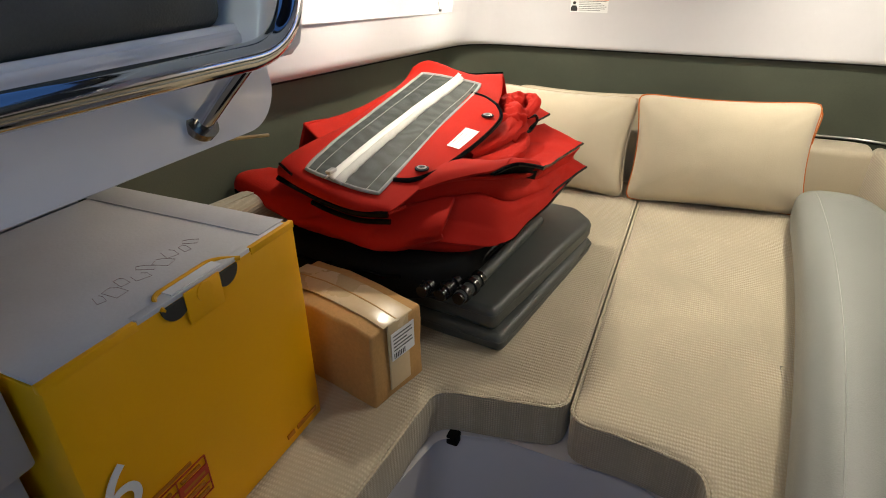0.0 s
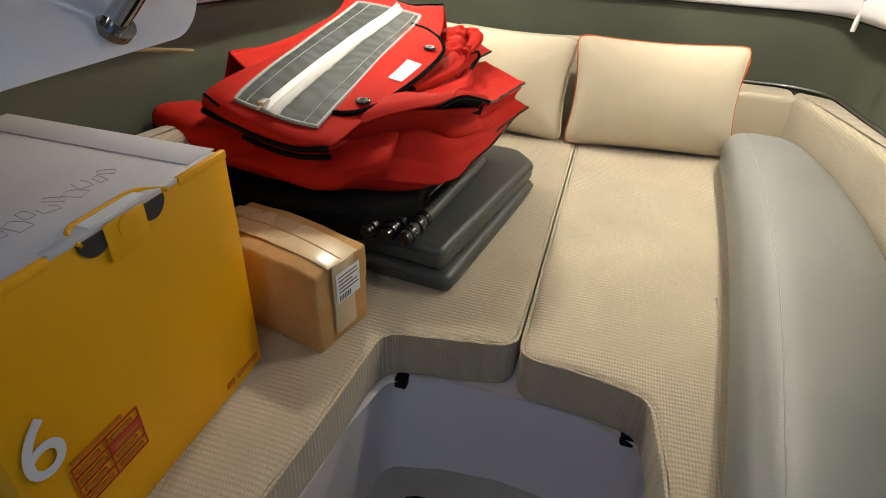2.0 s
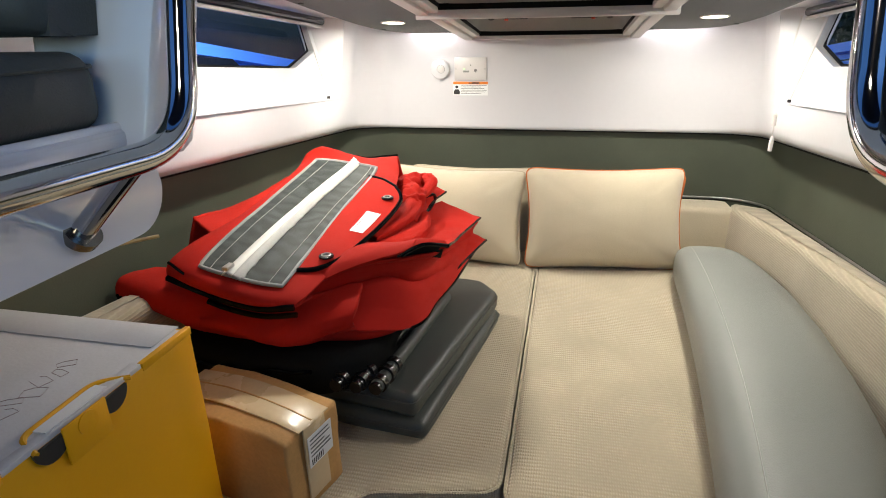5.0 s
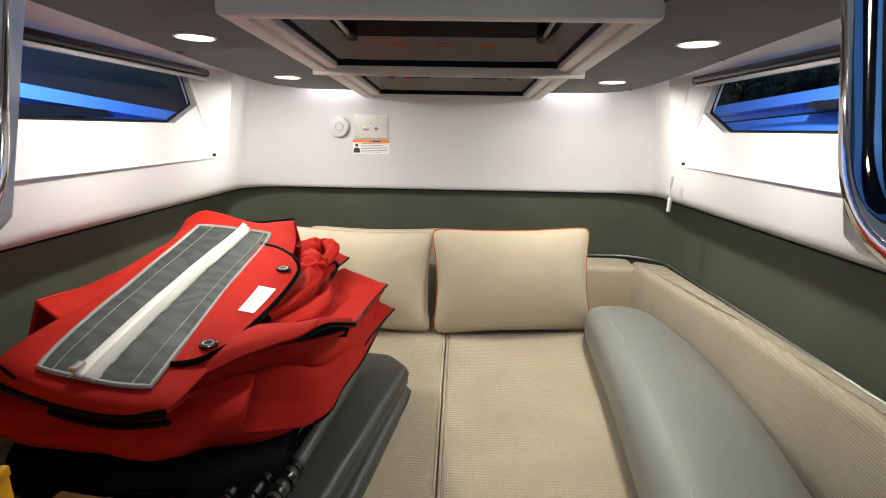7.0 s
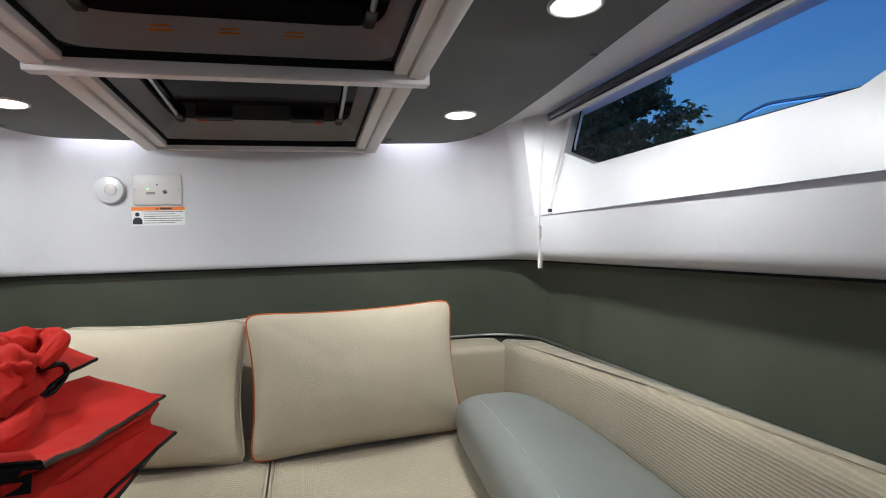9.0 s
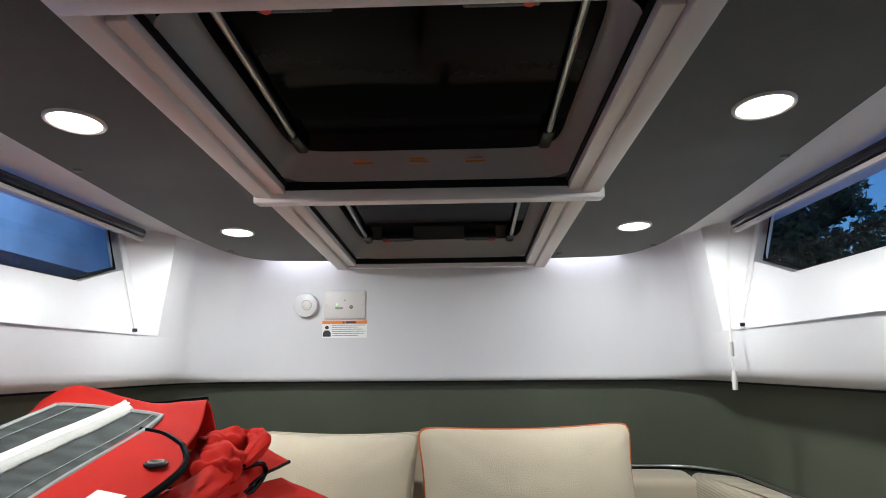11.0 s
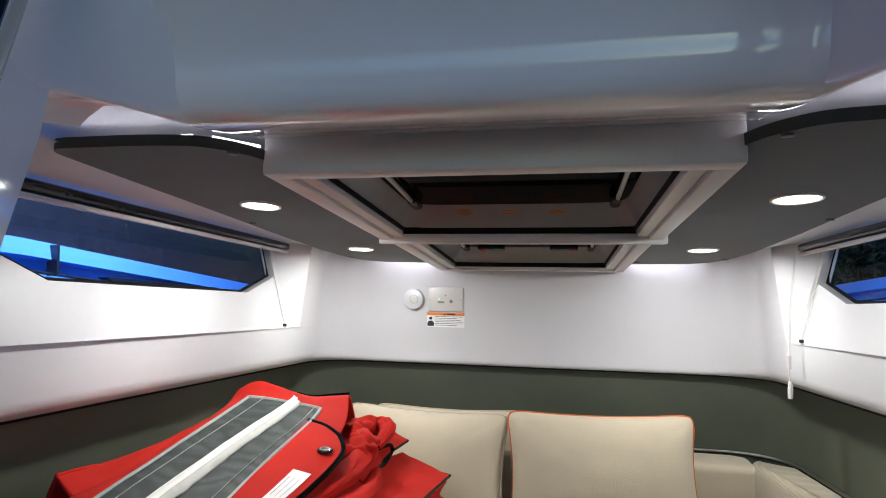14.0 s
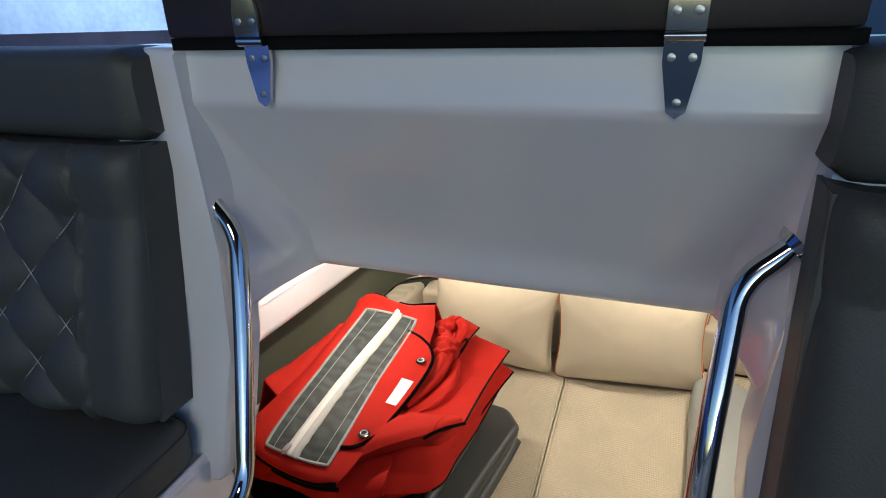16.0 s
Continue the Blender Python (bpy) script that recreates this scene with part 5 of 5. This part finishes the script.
head = structure("bulkhead", "glossy grey-white moulded bulkhead over the cabin entrance", "bulkhead")
part("header", sheet(96, len(HEAD_LINE) - 1, header), GEL, head)
for s in (-1, 1):
    poly = [(s * x, z) for x, z in ((0.340, 1.075), (0.352, 1.062), (0.37, 1.06), (0.47, 1.06), (0.47, 1.672), (0.352, 1.672), (0.352, 1.40), (0.334, 1.26))]
    bm = bmesh.new()
    front = [bm.verts.new((x, bulk_y(z), z)) for x, z in poly]
    back_ = [bm.verts.new((x, bulk_y(z) + 0.07, z)) for x, z in poly]
    bm.faces.new(front); bm.faces.new(back_)
    for i in range(len(poly)):
        bm.faces.new((front[i], front[i - 1], back_[i - 1], back_[i]))
    bmesh.ops.bevel(bm, geom=[e for e in bm.edges if all(v in front for v in e.verts)], offset=0.01, segments=3, profile=0.5, affect="EDGES")
    part("side_panel", bm, GEL, head)
    # base of the cockpit seat
    ob = structure("seat_base", "glossy white moulded base of the cockpit seat", "seat base")
    arc = [(0.600 + 0.048 * math.sin(a), 1.033 - 0.048 * math.cos(a)) for a in (math.pi / 20 * k for k in range(11))]
    bm = prism([(-0.9, 0.985)] + arc + [(0.648, 1.098), (-0.9, 1.098)], *sorted((s * 0.368, s * 1.22)), "x")
    bmesh.ops.bevel(bm, geom=[e for e in bm.edges if all(abs(abs(v.co.x) - 0.368) < 1e-4 for v in e.verts)], offset=0.012, segments=3, profile=0.5, affect="EDGES")
    part("shell", bm, GEL, ob)
    part("rim", tube(bend([(s * 0.380, -0.9, 1.097), (s * 0.380, 0.64, 1.097)], 0.03), 0.006, 10), GEL, ob)
    part("edge_strip", tube([(s * 0.40, -0.4, 0.983), (s * 0.40, 0.55, 0.983), (s * 0.431, 0.70, 0.945)], 0.0024, 8), BRASS, ob, "raw tan fibreglass edge")
    ob = part("locker_side", block(*sorted((s * 0.446, s * 1.22)), -0.9, 0.297, 0.71, 0.984, 0.006), WHITE)
    tagged(ob, "white moulded locker side beside the entrance", "locker", kind="structure")
    ob = part("locker_base", block(*sorted((s * 0.480, s * 1.22)), -0.9, 0.290, 0.07, 0.709, 0.004), WHITE)
    tagged(ob, "white lower locker moulding, set back", "locker", kind="structure")
    # handrail: one bent tube
    rail = thing("grab_rail", "polished steel grab rail, bent along the entrance", "grab rail", group="entrance grab rails")
    ways = {-1: [(-0.373, 0.719, 1.475), (-0.322, 0.708, 1.428), (-0.298, 0.652, 1.29), (-0.272, 0.570, 1.089), (-0.300, 0.30, 1.087), (-0.305, -0.55, 1.087)],
            1: [(0.347, 0.719, 1.480), (0.302, 0.708, 1.438), (0.291, 0.650, 1.31), (0.284, 0.580, 1.098), (0.296, 0.30, 1.087), (0.300, -0.55, 1.087)]}
    path = bend(ways[s], 0.058, 12)
    d = (Vector(ways[s][0]) - Vector(ways[s][1])).normalized()
    part("tube", tube(path, 0.0128, 18), CHROME, rail)
    part("flange", tube([path[0] + d * 0.004, path[0] - d * 0.006], 0.023, 24, taper=lambda t: 1 - 0.25 * t), CHROME, rail)
    for yy in (0.50, -0.45):
        part("foot", tube([(s * 0.296, yy + 0.035, 1.084), (s * 0.330, yy + 0.030, 1.050), (s * 0.367, yy + 0.026, 1.012)], 0.0105, 14), CHROME, rail)
        part("foot_flange", tube([(s * 0.370, yy + 0.026, 1.010), (s * 0.363, yy + 0.026, 1.016)], 0.0180, 22), DARKSTEEL, rail)

lid = thing("sliding_hatch", "dark brown companionway hatch cover, closed, with steel hinges", "hatch cover")
part("panel", block(-0.355, 0.355, 0.690, 1.30, 1.682, 1.765, 0.006), LID, lid)
part("seal", block(-0.36, 0.36, 0.700, 1.20, 1.668, 1.6815), BLACK, lid)
for hx in (-0.236, 0.220):
    hg = part("hinge", tube([(hx - 0.017, 0.690, 1.678), (hx + 0.017, 0.690, 1.678)], 0.0055, 12), CHROME, lid)
    lower = [(hx - 0.0165, 1.673), (hx + 0.0165, 1.673), (hx + 0.0165, 1.655), (hx + 0.0085, 1.610), (hx, 1.604), (hx - 0.0085, 1.610), (hx - 0.0165, 1.655)]
    bm = prism(lower, 0.6975, 0.7025, "y")
    part("leaf", bm, CHROME, hg)
    upper = [(hx - 0.0165, 1.683), (hx + 0.0165, 1.683), (hx + 0.0165, 1.705), (hx + 0.0085, 1.750), (hx, 1.756), (hx - 0.0085, 1.750), (hx - 0.0165, 1.705)]
    part("leaf", prism(upper, 0.684, 0.6885, "y"), CHROME, hg)
    for dx, zz, yy in ((-0.009, 1.659, 0.697), (0.009, 1.659, 0.697), (0, 1.619, 0.697), (-0.009, 1.699, 0.6835), (0.009, 1.699, 0.6835)):
        part("screw", disc(0.0038, 0.002, (hx + dx, yy, zz), "y", 14, 0.0005), BRUSHED, hg)


# ---- cockpit seats either side of the entrance ----
def seat(s, inset):
    ob = thing("helm_chair", "charcoal vinyl helm chair with a diamond-quilted back", "chair", group="helm chairs")
    out = smooth_outline([(s * (0.405 - inset), -0.55), (s * 1.15, -0.55), (s * 1.15, 0.615), (s * (0.405 - inset), 0.615)], 0.04)
    part("seat_cushion", slab(out, 1.098, 1.172, 0.022, 0.006, wob=0.003), SEATVINYL, ob)
    part("seat_seam", tube([(x, y, 1.158) for x, y in out], 0.002, 6, closed=True), SEATVINYL, ob)

    def back(u, v):
        x = s * (0.425 - inset + 0.66 * u)
        z = 1.185 + 0.375 * v
        edge = min(u, 1 - u) * 0.66
        round_ = 0.035 * (1 - math.sqrt(max(0, 1 - max(0, 1 - edge / 0.045) ** 2)))
        tz = min(v, 1 - v) * 0.375
        round_ += 0.03 * (1 - math.sqrt(max(0, 1 - max(0, 1 - tz / 0.04) ** 2)))
        q = 0.0
        if 0.135 < u:
            a, b = (u * 0.66 + (z - 1.2)) / 0.125, (u * 0.66 - (z - 1.2)) / 0.125
            q = 0.016 * (abs(math.sin(a * math.pi)) * abs(math.sin(b * math.pi))) ** 0.5 - 0.004
        return (x, bulk_y(z) - 0.098 + round_ - q - 0.012 * math.sin(v * math.pi), z)
    part("backrest", sheet(150, 90, back), SEATVINYL, ob, "diamond-quilted charcoal backrest")
    lo, hi = 1.186, 1.556
    part("backrest_side", prism([(bulk_y(lo) - 0.062, lo), (bulk_y(hi) - 0.062, hi), (bulk_y(hi) - 0.004, hi), (bulk_y(lo) - 0.004, lo)], *sorted((s * (0.4255 - inset), s * (1.08 - inset))), "x"), SEATVINYL, ob)
    for k in range(7):
        for sg in (1, -1):
            pts = []
            for t in range(31):
                u = 0.15 + 0.80 * t / 30
                zz = 1.2 + sg * (u * 0.66 - 0.125 * (k if sg > 0 else k + 1))
                if 1.21 < zz < 1.535:
                    pts.append(Vector(back(u, (zz - 1.185) / 0.375)) + Vector((0, -0.0022, 0)))
            if len(pts) > 2:
                part("stitching", tube(pts, 0.0007, 4), STITCH, ob, "pale quilting thread")

    def headroll(u, v):
        a = 2 * math.pi * v
        e = 0.5
        c, q = math.cos(a), math.sin(a)
        end = min(1, min(u, 1 - u) / 0.04)
        k = 0.80 + 0.20 * math.sqrt(max(0, 1 - (1 - end) ** 2))
        return (s * (0.425 - inset + 0.66 * u), 0.706 + 0.055 * k * math.copysign(abs(c) ** e, c), 1.616 + 0.058 * k * math.copysign(abs(q) ** e, q))
    bm = sheet(40, 32, headroll)
    bmesh.ops.remove_doubles(bm, verts=bm.verts, dist=0.0003)
    bmesh.ops.holes_fill(bm, edges=[e for e in bm.edges if e.is_boundary])
    part("headrest", bm, SEATVINYL, ob)
    return ob


seat(-1, 0.028)
seat(1, 0.078)

# ---- unseen cockpit roof that blocks sky light, with its lamp, behind the camera ----
roof = part("sky_blocker_roof", block(-1.3, 1.3, -2.2, 0.70, 2.66, 2.72, 0.01), LID)
tagged(roof, "unseen dark-lined roof added to block sky light over the aft cockpit", "roof", kind="structure")
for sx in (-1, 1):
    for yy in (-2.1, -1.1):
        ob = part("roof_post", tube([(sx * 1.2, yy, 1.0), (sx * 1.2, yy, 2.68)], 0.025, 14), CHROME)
        tagged(ob, "unseen polished steel post added to carry the roof", "post")
lamp = thing("cockpit_lamp", "unseen round lamp under the added cockpit roof, switched on", "ceiling light", (-0.1, -0.85, 2.652))
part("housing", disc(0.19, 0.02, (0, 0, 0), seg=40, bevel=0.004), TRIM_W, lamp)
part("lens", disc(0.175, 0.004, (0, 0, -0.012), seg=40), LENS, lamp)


# ---- outside: neighbouring boats, tree ----
def neighbour(s, x, top):
    """A motor boat lying alongside, whose sheer falls towards the bow."""
    ob = thing("moored_boat", "blue neighbouring motor boat with dark cabin glazing", "boat", (s * x, 0, 0))
    prof = [(0.0, -0.9), (0.10, -0.35), (0.16, -0.12), (0.10, -0.10), (0.12, 0.0), (0.9, 0.02), (0.9, -1.6)]

    def rise(y):
        return top - (0.11 * max(0, y - 2.9) if s < 0 else 0.085 * max(0, y - 3.0)) - 0.02 * y

    def hull(u, v):
        k = v * (len(prof) - 1)
        i = min(int(k), len(prof) - 2)
        (a, za), (b, zb) = prof[i], prof[i + 1]
        y = -5 + 13 * u
        return (s * (a + (b - a) * (k - i)), y, rise(y) + za + (zb - za) * (k - i))
    part("hull", sheet(40, 36, hull), BLUEHULL, ob)
    part("rubbing_strake", tube([(s * 0.09, y, rise(y) - 0.19) for y in (-5 + 13 * k / 40 for k in range(41))], 0.010, 8), NAVY, ob)
    part("hull_window", prism([(3.7, rise(3.7) - 0.16), (5.0, rise(5.0) - 0.10), (5.1, rise(5.1) - 0.15), (3.9, rise(3.9) - 0.24)], *sorted((s * 0.06, s * 0.14)), "x"), NAVY, ob)
    part("panel_joint", prism([(3.30, rise(3.3) - 0.20), (3.30, rise(3.3) - 0.01), (3.318, rise(3.3) - 0.01), (3.318, rise(3.3) - 0.20)], *sorted((s * 0.06, s * 0.135)), "x"), NAVY, ob)
    if s < 0:
        part("cabin_glazing", prism([(-3.5, 1.0), (-3.2, rise(0) + 0.42), (4.5, rise(4.5) + 0.42), (7.2, rise(7.2) + 0.55), (7.2, 0.2)], *sorted((s * 0.35, s * 1.4)), "x"), NAVY, ob)
        part("coachroof", block(-1.5, -0.45, -3.2, 13.0, 0.9, 2.7, 0.06, 3), TARP, ob, "grey-blue canvas enclosure")
    else:
        rl = bend([(s * 0.2, 1.6, rise(1.6)), (s * 0.2, 1.9, rise(1.9) + 0.06), (s * 0.2, 3.66, rise(3.66) + 0.25), (s * 0.2, 3.90, rise(3.90) + 0.22), (s * 0.2, 4.06, rise(4.06))], 0.08)
        part("guard_rail", tube(rl, 0.014, 10), CHROME, ob)
    return ob


neighbour(-1, 2.85, 1.40)
neighbour(1, 2.75, 1.50)


def tree(x, y, h, crown, seed):
    ob = thing("tree", "dark leafy tree against the dusk sky", "tree", (x, y, -1.5))
    rnd = random.Random(seed)
    bm = tube(spline([(0, 0, 0), (0.1, 0.05, h * 0.3), (-0.05, 0.1, h * 0.62), (0.05, 0, h * 0.9)], 6), 0.16, 10, taper=lambda t: 1 - 0.8 * t)
    for k in range(14):
        z = h * (0.35 + 0.045 * k)
        a = k * 2.4
        l = crown * (0.95 - 0.03 * k)
        tube(spline([(0, 0, z), (0.5 * l * math.cos(a), 0.5 * l * math.sin(a), z + 0.3), (l * math.cos(a), l * math.sin(a), z + 0.7)], 4), 0.05, 6, bm=bm, taper=lambda t: 1 - 0.85 * t)
    part("trunk", bm, BARK, ob)
    verts, faces = [], []
    clumps = []
    for k in range(105):
        a, zz = rnd.uniform(0, 6.283), rnd.uniform(0.32, 1.05)
        r = crown * math.sqrt(max(0.05, 1 - ((zz - 0.62) / 0.46) ** 2)) * rnd.uniform(0.4, 1.0)
        clumps.append((r * math.cos(a), r * math.sin(a), zz * h, rnd.uniform(0.22, 0.5)))
    for cx, cy, cz, cr in clumps:
        for q in range(150):
            d = Vector((rnd.gauss(0, 1), rnd.gauss(0, 1), rnd.gauss(0, 0.8))).normalized() * cr * rnd.uniform(0.3, 1.1)
            c = Vector((cx, cy, cz)) + d
            e1 = Vector((rnd.gauss(0, 1), rnd.gauss(0, 1), rnd.gauss(0, 1))).normalized()
            e2 = e1.orthogonal().normalized()
            sz = rnd.uniform(0.08, 0.16)
            i = len(verts)
            verts += [c + e1 * sz, c + e2 * sz * 0.5, c - e1 * sz, c - e2 * sz * 0.5]
            faces.append((i, i + 1, i + 2, i + 3))
    me = bpy.data.meshes.new("crown")
    me.from_pydata([tuple(v) for v in verts], [], faces)
    me.materials.append(LEAF)
    cr_ = new("crown", me)
    cr_.parent = ob


tree(9.3, 15.7, 6.0, 1.95, 3)
tree(11.5, 20.5, 5.8, 2.0, 5)
tree(8.6, 18.5, 4.6, 1.7, 8)
